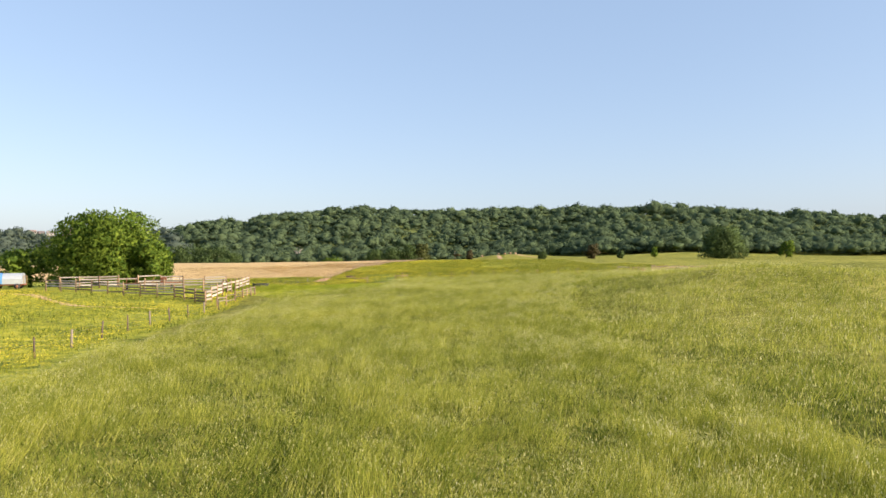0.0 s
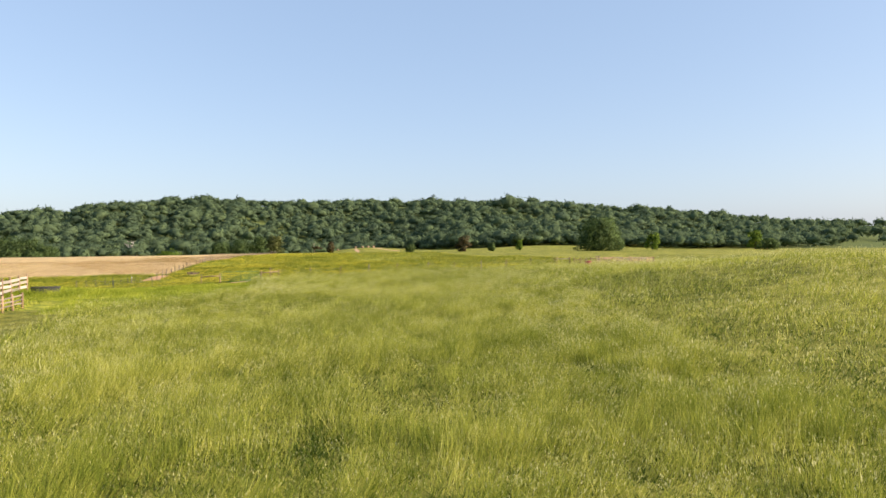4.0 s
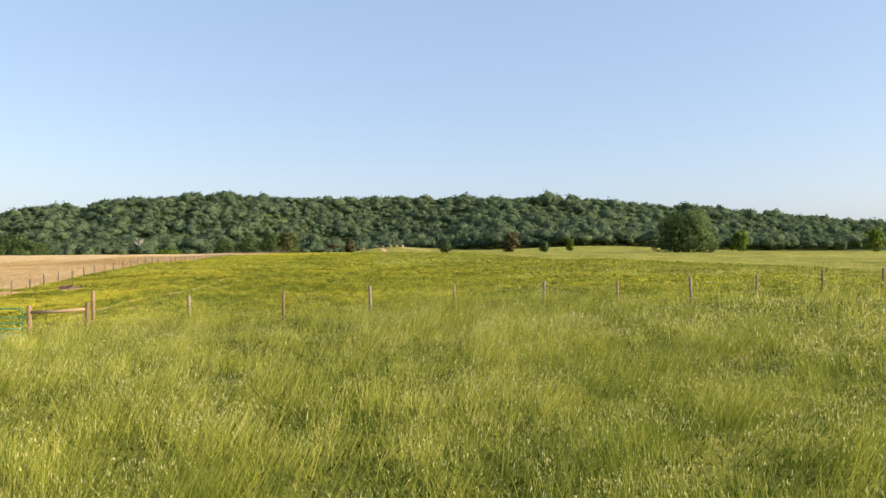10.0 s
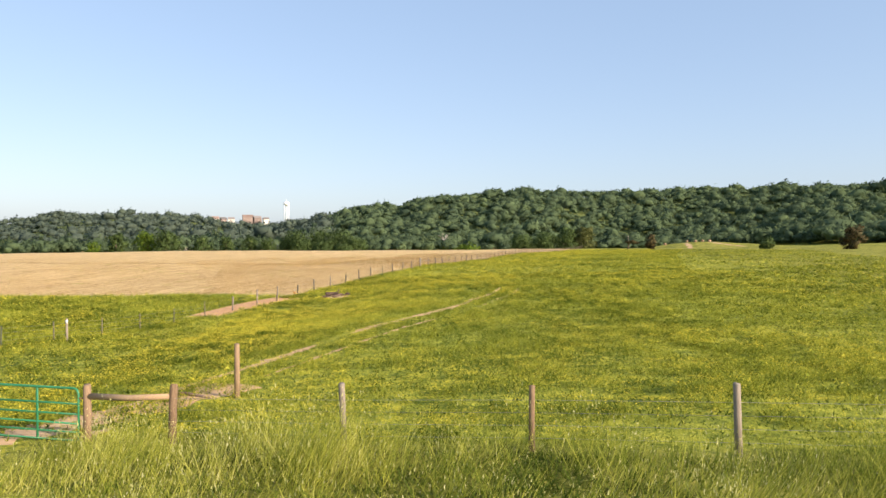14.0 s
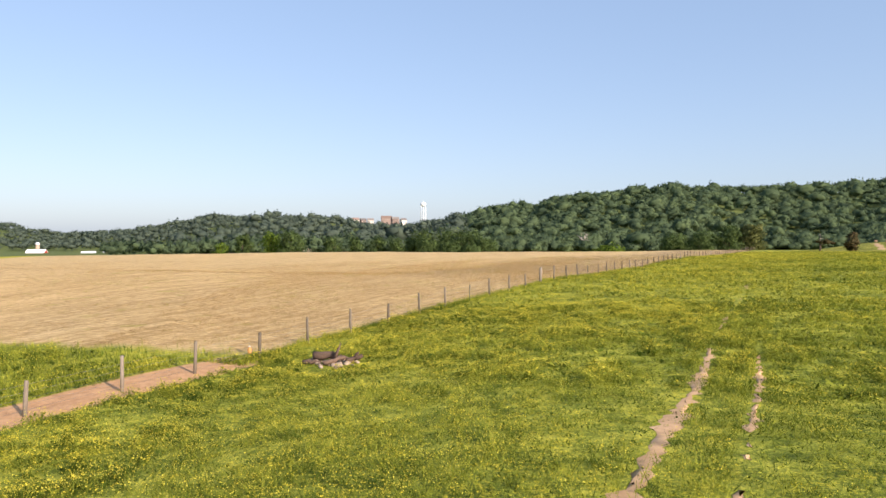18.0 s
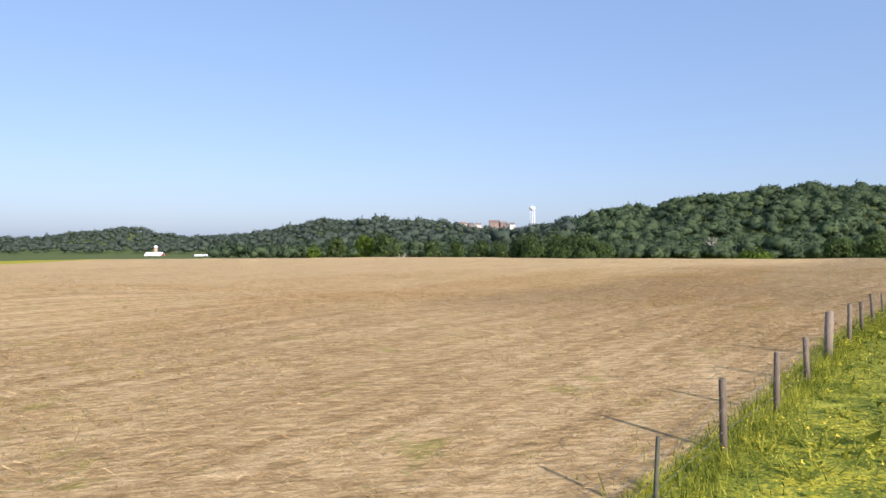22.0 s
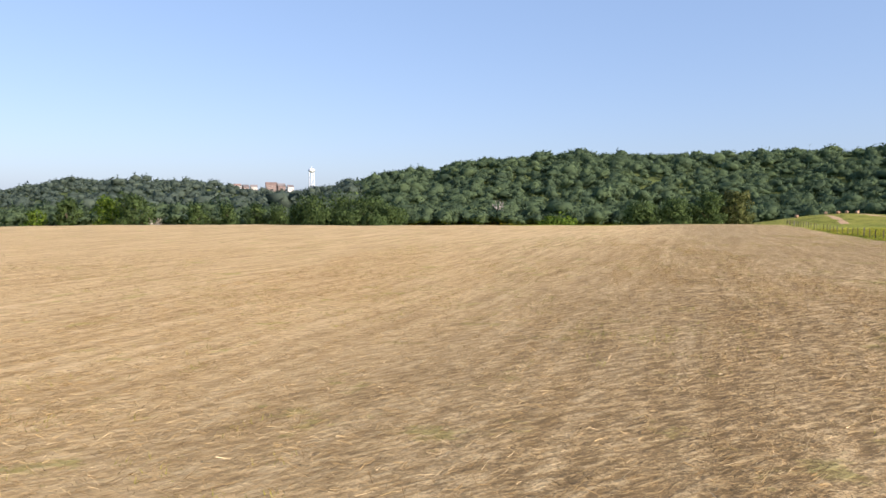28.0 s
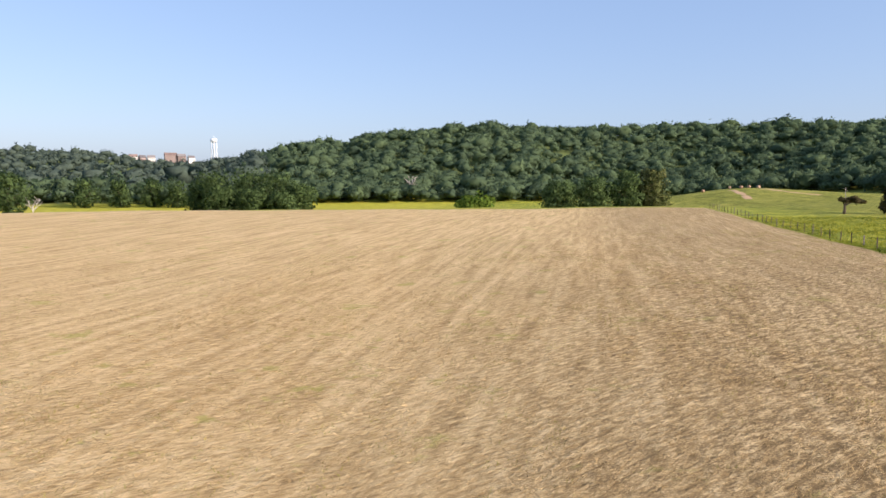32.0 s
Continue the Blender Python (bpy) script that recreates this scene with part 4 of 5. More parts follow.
board_fence("back plank fence of the cattle corral", [(-46.0, 109.2), (-35.5, 111.3), (-23.0, 113.4)], (0.5, 0.9, 1.3, 1.7), 3.0, 1.9, 0.2, ("pale_wood", "pale_wood"))
board_fence("slatted chute fence beside the corral", [(-17.5, 81.4), (-16.1, 89.2), (-15.7, 95.5)], (0.4, 0.7, 1.0), 2.5, 1.2, 0.1, ("grey_wood", "grey_wood"))
board_fence("single pale rail beside the meadow fence", [(44.2, 125.7), (46.1, 125.5)], (1.05,), 3, 1.3, 0.12, ("pale_wood", "pale_wood"))
board_fence("low rails beside the meadow pens", [(47.0, 125.9), (49.1, 126.1)], (0.45, 0.8), 1.1, 1.1, 0.08, ("grey_wood", "brown_wood"))
board_fence("grey plank pen beside the meadow", [(51.2, 126.1), (53.8, 126.7), (58.3, 128.8), (63.8, 131.3)], (0.3, 0.62, 0.95, 1.2), 2.2, 1.35, 0.1, ("grey_wood", "brown_wood"))
board_fence("grey plank pen behind the meadow fence", [(50.4, 125.6), (51.2, 126.1)], (0.4, 0.7, 1.0, 1.3), 1.0, 1.4, 0.12, ("grey_wood", "brown_wood"))
board_fence("grey far side of the plank pen", [(53.8, 133.3), (59.8, 135.3), (67.8, 137.3)], (0.4, 0.75, 1.1), 2.6, 1.4, 0.13, ("grey_wood", "brown_wood"))


# ---------- farm gear ----------
def feeder(x, y):
    t = thing("mineral_feeder", x, y, label="red plastic mineral feeder tub on the grass by the pens", category="feeder")
    bm = bmesh.new()
    path_tube(bm, [(0, 0, 0), (0, 0, 0.25), (0, 0, 0.55)], [0.45, 0.55, 0.4], 18)
    part("tub", bm, M["red_paint"], t)
    bm = bmesh.new()
    path_tube(bm, [(0, 0, 0.55), (0, 0, 0.66), (0, 0, 0.70)], [0.57, 0.44, 0.1], 18)
    part("lid", bm, M["red_paint"], t)


feeder(48.2, 124.0)

tr = thing("water_trough", -17.4, 111.5, label="black oval water trough on the grass by the corral", category="trough")
bm = bmesh.new()
for k, (h, s) in enumerate(((0, 0.94), (0.65, 1.0), (0.68, 1.02), (0.66, 0.95), (0.15, 0.9))):
    ring = [bm.verts.new((1.3 * s * math.cos(a), 0.6 * s * math.sin(a), h)) for a in (math.tau * i / 28 for i in range(28))]
    if k:
        for i in range(28):
            bm.faces.new((last[i], last[(i + 1) % 28], ring[(i + 1) % 28], ring[i]))
    last = ring
bm.faces.new(last)
part("tub", bm, M["black_trough"], tr)

wg = thing("feed_wagon", -54.5, 112, rz=12, label="feed wagon with a blue end and a silver cover", category="wagon")
bm = bmesh.new()
prof = [(-1.05, 0.75), (-1.1, 1.5), (-0.9, 2.05), (-0.4, 2.35), (0.4, 2.35), (0.9, 2.05), (1.1, 1.5), (1.05, 0.75)]
for xa, xb, mat, nm in ((-2.1, -0.5, "blue_paint", "hopper_end"), (-0.5, 2.1, "zinc", "cover")):
    bm = bmesh.new()
    a = [bm.verts.new((xa, y, z)) for y, z in prof]
    b = [bm.verts.new((xb, y, z)) for y, z in prof]
    for i in range(len(prof)):
        j = (i + 1) % len(prof)
        bm.faces.new((a[i], a[j], b[j], b[i]))
    bm.faces.new(a[::-1])
    bm.faces.new(b)
    part(nm, bm, M[mat], wg, "blue painted end" if nm == "hopper_end" else "ribbed silver cover", True)
bm = bmesh.new()
box(bm, (4.6, 1.7, 0.22), (0, 0, 0.66), 0.03)
part("chassis", bm, M["rust"], wg, "rusty steel chassis", True)
for x in (-1.4, 1.4):
    for y in (-0.95, 0.95):
        bm = bmesh.new()
        tube(bm, (x, y - 0.12, 0.42), (x, y + 0.12, 0.42), 0.42, n=20)
        w = part("wheel", bm, M["tyre"], wg)
        bm = bmesh.new()
        tube(bm, (x, y - 0.135, 0.42), (x, y + 0.135, 0.42), 0.2, n=14)
        part("rim", bm, M["rust"], w)
for x in (-2.2, 2.3):
    bm = bmesh.new()
    tube(bm, (x, -0.9, 0.7), (x, -0.9, 1.9), 0.04)
    tube(bm, (x, 0.9, 0.7), (x, 0.9, 1.9), 0.04)
    tube(bm, (x, -0.9, 1.9), (x, 0.9, 1.9), 0.04)
    part("ladder_frame", bm, M["new_wood"], wg)

rk = thing("hay_rake", -32.5, 106.5, rz=8, label="rusty red hay rake parked inside the corral", category="farm machine")
bm = bmesh.new()
tube(bm, (-4.5, 0, 0.9), (4.5, 0, 0.9), 0.08)
part("beam", bm, M["rust"], rk)
for k in range(8):
    bm = bmesh.new()
    path_tube(bm, [(-4.2 + 1.2 * k, 0, 0.9), (-4.2 + 1.2 * k, 0.1, 1.6), (-4.0 + 1.2 * k, 0.2, 1.75)], [0.06, 0.05, 0.03], 6)
    path_tube(bm, [(-4.2 + 1.2 * k, 0, 0.9), (-4.2 + 1.2 * k, -0.5, 0.5), (-4.2 + 1.2 * k, -0.7, 0.0)], [0.05, 0.04, 0.03], 6)
    part("tine", bm, M["rust"], rk)
for x in (-3, 3):
    bm = bmesh.new()
    tube(bm, (x - 0.1, 0.5, 0.38), (x + 0.1, 0.5, 0.38), 0.38, n=18)
    part("wheel", bm, M["tyre"], rk)
bm = bmesh.new()
box(bm, (0.8, 0.8, 1.0), (2.0, 0, 1.2), 0.05)
part("gearbox", bm, M["rust"], rk, "rusty gearbox", True)


# ---------- heap of logs and stones ----------
def log_thing(x, y, z, a, b, r0, r1, seed, fork=None):
    r = np.random.default_rng(seed)
    t = thing("log", x, y, g(x, y) + z, label="weathered brown split log lying on a heap of stones", category="log", group="heap of logs")
    bm = bmesh.new()
    n = 7
    pts = [Vector(a).lerp(Vector(b), i / (n - 1)) + Vector(r.normal(0, 0.025, 3)) for i in range(n)]
    path_tube(bm, pts, [r0 + (r1 - r0) * i / (n - 1) + r.normal(0, 0.012) for i in range(n)], 10)
    if fork:
        path_tube(bm, [pts[3], (pts[3] + Vector(fork)) / 2 + Vector((0.02, 0, 0.05)), Vector(fork)], [r0 * 0.7, r0 * 0.55, r0 * 0.12], 8)
    bmesh.ops.triangulate(bm, faces=[f for f in bm.faces if len(f.verts) > 4])
    part("trunk_piece", bm, M["log_bark"], t)


LX, LY = -6.2, 182.0
JY = 181.6
JX = float(fence_line(JY)) - 0.02
log_thing(LX - 0.45, LY + 0.2, 0.2, (-0.6, 0.05, 0.06), (0.5, 0.12, 0.16), 0.2, 0.15, 71)
log_thing(LX + 0.1, LY, 0.08, (-0.3, -0.3, 0.0), (0.3, 0.2, 0.2), 0.12, 0.09, 72, (0.26, 0.12, 0.86))
log_thing(LX + 0.3, LY - 0.25, 0.1, (-0.45, -0.3, 0.05), (0.4, 0.2, 0.26), 0.11, 0.085, 73)
log_thing(LX + 0.85, LY + 0.2, 0.08, (-0.2, -0.1, 0.0), (0.4, 0.2, 0.24), 0.14, 0.09, 74, (0.3, 0.1, 0.42))
log_thing(LX - 0.9, LY - 0.3, 0.04, (-0.4, 0, 0.06), (0.4, 0.12, 0.07), 0.09, 0.07, 75)
log_thing(LX + 0.5, LY + 0.4, 0.06, (-0.6, 0, 0.06), (0.4, 0.1, 0.1), 0.10, 0.08, 77)
r = np.random.default_rng(76)
for k in range(40):
    a, d = r.uniform(0, math.tau), 0.35 + 1.1 * r.random()
    x, y = LX + math.cos(a) * d * 1.25, LY + math.sin(a) * d * 0.55 - 0.1
    s = r.uniform(0.07, 0.15)
    st = tagged(new("fieldstone"), "rounded tan stone in a heap under old logs", "stone", "stones of the log heap")
    bm = bmesh.new()
    bmesh.ops.create_icosphere(bm, subdivisions=2, radius=s)
    for v in bm.verts:
        v.co *= 1 + 0.28 * noise.noise(v.co * 9 + Vector((k * 3.1, 0, 0)))
        v.co.z *= 0.7
    ob = part("stone", bm, M["stone"], st)
    st.matrix_basis = pose(x, y, g(x, y) + s * 0.35, 0, 0, r.uniform(0, 360))

jug = thing("jug", JX, JY, g(JX, JY) + 0.34, label="small orange plastic jug hung on the fence wire", category="jug")
bm = bmesh.new()
path_tube(bm, [(0, 0, 0), (0, 0, 0.03), (0, 0, 0.2), (0, 0, 0.27), (0, 0, 0.29)], [0.07, 0.1, 0.1, 0.05, 0.035], 14)
part("body", bm, M["jug"], jug)
bm = bmesh.new()
tube(bm, (0, 0, 0.29), (0, 0, 0.34), 0.035, n=12)
part("cap", bm, M["white_cap"], jug, "white screw cap")
bm = bmesh.new()
path_tube(bm, [(0, 0, 0.33), (0.02, 0.0, 0.4), (0, 0, 0.47)], [0.008, 0.008, 0.008], 6)
part("hanger", bm, M["steel_wire"], jug)

# fallen branch on the track by the gate
fb = thing("fallen_branch", 3.6, 135.0, label="dry fallen branch lying on the dirt track", category="branch")
bm = bmesh.new()
path_tube(bm, [(-0.9, 0.5, 0.05), (-0.2, 0.1, 0.08), (0.5, -0.2, 0.06), (1.1, -0.5, 0.05)], [0.03, 0.05, 0.05, 0.02], 7)
path_tube(bm, [(-0.2, 0.1, 0.08), (-0.5, -0.2, 0.2)], [0.03, 0.01], 6)
part("stick", bm, M["log_bark"], fb)


# ---------- dirt track ----------
def strip(name, pts, width, label, seed, skip=0.0, lift=0.02, fade=1e9, ragged=1.0):
    """A ragged band of bare earth laid along a line on the ground."""
    r = np.random.default_rng(seed)
    pts = np.array(pts, float)
    d = np.r_[0, np.cumsum(np.hypot(*np.diff(pts, axis=0).T))]
    s = np.arange(0, d[-1], 0.35)
    x, y = np.interp(s, d, pts[:, 0]), np.interp(s, d, pts[:, 1])
    k = np.ones(9) / 9
    x, y = (np.convolve(np.pad(v, 4, "edge"), k, "valid") for v in (x, y))
    t = np.stack([np.gradient(x), np.gradient(y)], -1)
    t /= np.linalg.norm(t, axis=1)[:, None]
    nrm = np.stack([-t[:, 1], t[:, 0]], -1)
    wob = np.convolve(np.pad(r.normal(0, 1, len(s)), 6, "edge"), np.ones(13) / 13, "valid")
    w = width * np.clip(0.8 - skip + ragged * wob + r.normal(0, 0.13, len(s)) - 1.0 * (y > fade), 0.0, 1.6)
    rows = []
    for q in (-0.5, -0.25, 0.0, 0.25, 0.5):
        j = min(0.13, 0.18 * width) * r.normal(0, 1, len(s)) if abs(q) == 0.5 else 0.04 * r.normal(0, 1, len(s))
        px, py = x + nrm[:, 0] * (w * q + j), y + nrm[:, 1] * (w * q + j)
        rows.append(np.stack([px, py, gz(px, py) + (lift if abs(q) < 0.5 else 0.004)], -1))
    v = np.stack(rows, 1)
    idx = np.arange(len(s) * 5).reshape(-1, 5)
    f = np.stack([idx[:-1, :-1], idx[:-1, 1:], idx[1:, 1:], idx[1:, :-1]], -1)
    keep = (w[:-1] > 0.12 * width)
    f = f[keep].reshape(-1, 4)
    ob = new(name, mesh_np(name, v.reshape(-1, 3), f[:, ::-1], M["dirt"], True))
    return tagged(ob, label, "track", kind="structure")


RUT = [(1.2, 129.4), (2.4, 133.5), (2.6, 137), (3.5, 141.8), (4.7, 149), (5.3, 153), (6.2, 158), (7.0, 162.6), (7.7, 166.6), (8.3, 172.2), (9.15, 180), (9.9, 190.5), (11.4, 203), (15.5, 240), (20, 300)]
strip("track", RUT, 0.5, "bare orange wheel rut through the pasture", 81, 0.0, lift=0.012, fade=181, ragged=1.3)
strip("track", [(x + 1.9, y + 0.2) for x, y in RUT], 0.42, "broken bare wheel rut through the pasture", 82, 0.6, lift=0.012, fade=186, ragged=1.6)
strip("track", [(-0.5, 127.5), (1.2, 130.5), (3.0, 133.8), (4.6, 137.2)], 2.2, "bare earth worn round the farm gate", 83, lift=0.03)
strip("track", [(-20.5, 78), (-31, 80), (-42, 92), (-56, 101)], 1.2, "faint bare path across the buttercups", 84)
strip("track", [(118, 676), (116, 650), (112, 630)], 4.0, "bare earth scar on the grassy knoll", 85, lift=0.1)
strip("track", [(134, 676), (142, 650), (150, 632)], 4.0, "bare earth scar on the grassy knoll", 86, lift=0.1)


# ---------- bales ----------
def bale(x, y, rz):
    t = thing("round_bale", x, y, rz=rz, label="round tan hay bale on the grassy knoll", category="hay bale", group="bales on the knoll")
    bm = bmesh.new()
    path_tube(bm, [(-0.8, 0, 0.85), (-0.76, 0, 0.85), (0.0, 0, 0.86), (0.76, 0, 0.85), (0.8, 0, 0.85)], [0.78, 0.86, 0.88, 0.86, 0.78], 24)
    for v in bm.verts:
        v.co += Vector((0, 0, 0.03 * noise.noise(v.co * 4)))
    part("bale_body", bm, M["bale"], t)
    for q in (-0.4, 0.4):
        bm = bmesh.new()
        path_tube(bm, [(q - 0.02, 0, 0.86), (q + 0.02, 0, 0.86)], [0.885, 0.885], 24)
        part("twine", bm, M["grey_wood"], t)


for x, y, a in ((104, 684, 20), (121, 688, 70), (127, 686, 15), (133, 690, 50), (138, 688, 110)):
    bale(x, y, a)


# ---------- far farm buildings ----------
def gable_house(name, x, y, z, rz, L, W, H, R, wall, roof, label, windows=0, category="house", group=""):
    t = thing(name, x, y, z, rz, label, category, group)
    bm = bmesh.new()
    box(bm, (L, W, H + 8), (0, 0, H / 2 - 4))
    a = [bm.verts.new((sx * L / 2, sy * W / 2, H)) for sx in (-1, 1) for sy in (-1, 1)]
    top = [bm.verts.new((sx * L / 2, 0, H + R * 0.97)) for sx in (-1, 1)]
    bm.faces.new((a[0], a[1], top[0]))
    bm.faces.new((a[3], a[2], top[1]))
    part("wall", bm, M[wall], t, flat=True)
    bm = bmesh.new()
    o = 0.5
    k = R / (W / 2)
    for sy in (-1, 1):
        lo = [(sx * (L / 2 + o), sy * (W / 2 + o), H - o * k) for sx in (-1, 1)]
        hi = [(sx * (L / 2 + o), 0, H + R) for sx in (-1, 1)]
        v = [bm.verts.new(p) for p in (lo[0], lo[1], hi[1], hi[0])] + [bm.verts.new((p[0], p[1], p[2] + 0.3)) for p in (lo[0], lo[1], hi[1], hi[0])]
        for f in ((0, 1, 2, 3), (7, 6, 5, 4), (0, 4, 5, 1), (1, 5, 6, 2), (2, 6, 7, 3), (3, 7, 4, 0)):
            bm.faces.new([v[i] for i in f])
    part("roof", bm, M[roof], t, flat=True)
    for i in range(windows):
        bm = bmesh.new()
        box(bm, (1.6, 0.2, 1.8), (-L / 2 + L * (i + 0.7) / (windows + 0.4), -W / 2 - 0.03, H * 0.55))
        w = part("window", bm, M["siding"], t, flat=True)
        bm = bmesh.new()
        box(bm, (1.25, 0.2, 1.45), (-L / 2 + L * (i + 0.7) / (windows + 0.4), -W / 2 - 0.07, H * 0.55))
        part("pane", bm, M["glass"], w, flat=True)
    return t


sl = thing("silo", -860, 905, -11.5, label="white domed farm silo beside a red barn", category="silo")
bm = bmesh.new()
tube(bm, (0, 0, -4), (0, 0, 17), 2.6, n=24)
part("shaft", bm, M["stone"], sl, "pale concrete shaft")
bm = bmesh.new()
bmesh.ops.create_uvsphere(bm, u_segments=24, v_segments=12, radius=2.75, matrix=Matrix.Translation((0, 0, 17)) @ Matrix.Diagonal((1, 1, 0.9, 1)))
part("dome", bm, M["white_metal"], sl, "white domed cap")
gable_house("barn", -848, 893, -11.8, 25, 24, 13, 5, 4.5, "roof_red", "white_metal", "long barn with white metal roof and red gable", category="barn")
gable_house("farm_shed", -768, 905, -11.5, 40, 17, 9, 4.0, 2.4, "siding", "white_metal", "long white metal farm shed beyond the hay field", category="shed", group="white farm sheds")
gable_house("farm_shed", -745, 915, -11.5, 0, 8, 7, 5.5, 2.2, "siding", "white_metal", "small white farm shed beyond the hay field", category="shed", group="white farm sheds")
gable_house("farm_shed", -860, 732, -13.5, 60, 12, 7, 3.5, 2.0, "siding", "white_metal", "low white farm shed beyond the hay field", category="shed", group="white farm sheds")
gable_house("farm_shed", -850, 690, -13.5, 55, 8, 6, 3.5, 2.0, "siding", "white_metal", "low white farm shed beyond the hay field", category="shed", group="white farm sheds")
HX, HY = -850, 2060
for dx, dz, L, H, wall, roof, rz in ((-75, 0, 20, 9, "siding", "roof_brown", 15), (-55, -1, 16, 8, "brick", "roof_grey", 30), (-35, 0, 18, 7, "siding", "roof_grey", 10), (8, 1, 30, 13, "brick", "roof_brown", 12), (32, 0, 22, 11, "brick", "roof_grey", 25), (55, -1, 16, 8, "siding", "roof_grey", 20)):
    gable_house("hill_house", HX + dx, HY + dx * 0.4, 64 + dz, rz + 20, L, 13, H, 6, wall, roof, "large brick house on the far hilltop" if wall == "brick" else "pale house on the far hilltop", 4, group="houses on the far hill")


# ---------- grasses ----------
def corridor(n, pts, reach, r, power=1.0, inner=0.0):
    """Random places within reach of a line over the fields, denser towards it."""
    pts = np.array(pts, float)
    seg = np.hypot(*np.diff(pts, axis=0).T)
    d = np.r_[0, np.cumsum(seg)]
    s = r.uniform(0, d[-1], n)
    off = (inner + (reach - inner) * r.random(n) ** power) * r.choice((-1, 1), n)
    x, y = np.interp(s, d, pts[:, 0]), np.interp(s, d, pts[:, 1])
    way = np.unwrap(np.arctan2(*np.diff(pts, axis=0).T[::-1]))
    a = np.interp(s, (d[1:] + d[:-1]) / 2, way)
    return x - np.sin(a) * off, y + np.cos(a) * off


def value_noise(x, y, cell, seed):
    """Smooth random values 0 to 1 over the plane."""
    r = np.random.default_rng(seed)
    tab = r.random((256, 256))
    u, v = x / cell, y / cell
    i, j = np.floor(u).astype(int), np.floor(v).astype(int)
    a, b = u - i, v - j
    a, b = a * a * (3 - 2 * a), b * b * (3 - 2 * b)
    q = lambda p, w: tab[p % 256, w % 256]
    return (q(i, j) * (1 - a) + q(i + 1, j) * a) * (1 - b) + (q(i, j + 1) * (1 - a) + q(i + 1, j + 1) * a) * b


def blades(name, x, y, height, width, lean, material, r, wind=0.0):
    """Tapered leaning blades, each an island."""
    n = len(x)
    z = gz(x, y)
    a, b = r.uniform(0, math.tau, n), r.uniform(0, math.tau, n)
    if wind:
        b = np.where(r.random(n) < wind, 0.5 + 2.5 * (value_noise(x, y, 3.0, 40) - 0.5) + r.normal(0, 0.4, n), b)
    w = np.stack([np.cos(a), np.sin(a), 0 * a], -1) * (width / 2)[:, None]
    base = np.stack([x, y, z - 0.02], -1)
    tip = base + np.stack([np.cos(b) * lean, np.sin(b) * lean, height], -1)
    v = np.stack([base - w, base + w, tip], 1)
    return mesh_np(name, v.reshape(-1, 3), np.arange(3 * n).reshape(-1, 3), material)


def tufts_at(name, p, size, material, r, k=1, tall=1.0):
    """Small loose triangles: seed heads or petals."""
    n = len(p)
    v = p[:, None, None] + r.normal(size=(n, k, 3, 3)) * size[:, None, None, None] * np.array([1, 1, tall])
    v = v.reshape(-1, 3)
    return mesh_np(name, v, np.arange(len(v)).reshape(-1, 3), material)


FLIGHT_1 = [(0, -5), (-2.4, 15), (-1.6, 40), (4, 70), (11, 92), (14.5, 105), (14.6, 116), (14, 131)]
FLIGHT_2 = [(14.4, 124), (12, 139), (9, 154), (5, 170), (0, 184), (-6, 200)]
FLIGHT_3 = [(-4, 188), (-10, 202), (-17, 219), (-23, 235), (-27, 262), (-29, 345)]
FLIGHT_4 = [(8, 178), (9, 200), (13, 230), (22, 290), (40, 380)]


def meadow_lip(y):
    """x of the western edge of the tall meadow."""
    return np.interp(y, [0, 26, 45, 60, 78, 86, 95, 98, 105, 131], [-18.5, -17.4, -15.4, -12.8, -12.4, -12, -11.5, -8, 2.5, 2.5])


def meadow(seed, n, reach, power, h0, h1, w0, w1, inner=0.0):
    r = np.random.default_rng(seed)
    x, y = corridor(n, FLIGHT_1, reach, r, power, inner)
    keep = (x > meadow_lip(y) + 1.2 * (value_noise(x, y, 2.0, 9) - 0.5)) & (y < cross_fence(x) - 0.2) & (y > -8)
    keep &= ~((y > 126) & (x > -2) & (x < 3.6))
    clump = np.clip((value_noise(x, y, 0.6, 31) * 0.4 + value_noise(x, y, 1.5, 37) * 0.35 + value_noise(x, y, 5, 32) * 0.25 - 0.5) * 1.8 + 0.5, 0, 1)
    keep &= r.random(n) < 0.22 + 0.95 * clump
    x, y, clump = x[keep], y[keep], clump[keep]
    m = len(x)
    h = (0.26 + 1.15 * h1 * clump ** 1.4) * (0.5 + 0.5 * r.random(m))
    # rank growth along the fence
    h *= 1 + 0.95 * np.exp(-(((y - cross_fence(x) + 1.4) / 1.6) ** 2)) * (x > 5.5)
    ob = new("meadow_grass", blades("meadow_grass", x, y, h, r.uniform(w0, w1, m), h * r.uniform(0.2, 0.95, m), M["meadow_blade"], r, 0.55))
    tagged(ob, "tall seeding meadow grass, green and straw yellow", "grass", kind="stuff")
    return x, y, h, r


def heads(x, y, h, r, share, size, k=1):
    m = r.random(len(x)) < share * 2 * np.clip((value_noise(x, y, 0.5, 38) * 0.5 + value_noise(x, y, 1.7, 39) * 0.5 - 0.25) * 2, 0.05, 1)
    x, y, h = x[m], y[m], h[m]
    p = np.stack([x + r.normal(0, 0.1, len(x)), y + r.normal(0, 0.1, len(x)), gz(x, y) + h * r.uniform(0.85, 1.15, len(x))], -1)
    ob = new("seed_heads", tufts_at("seed_heads", p, np.full(len(x), size), M["seed_head"], r, k, 3.2))
    tagged(ob, "pale seed heads over the tall meadow grass", "grass", kind="stuff")


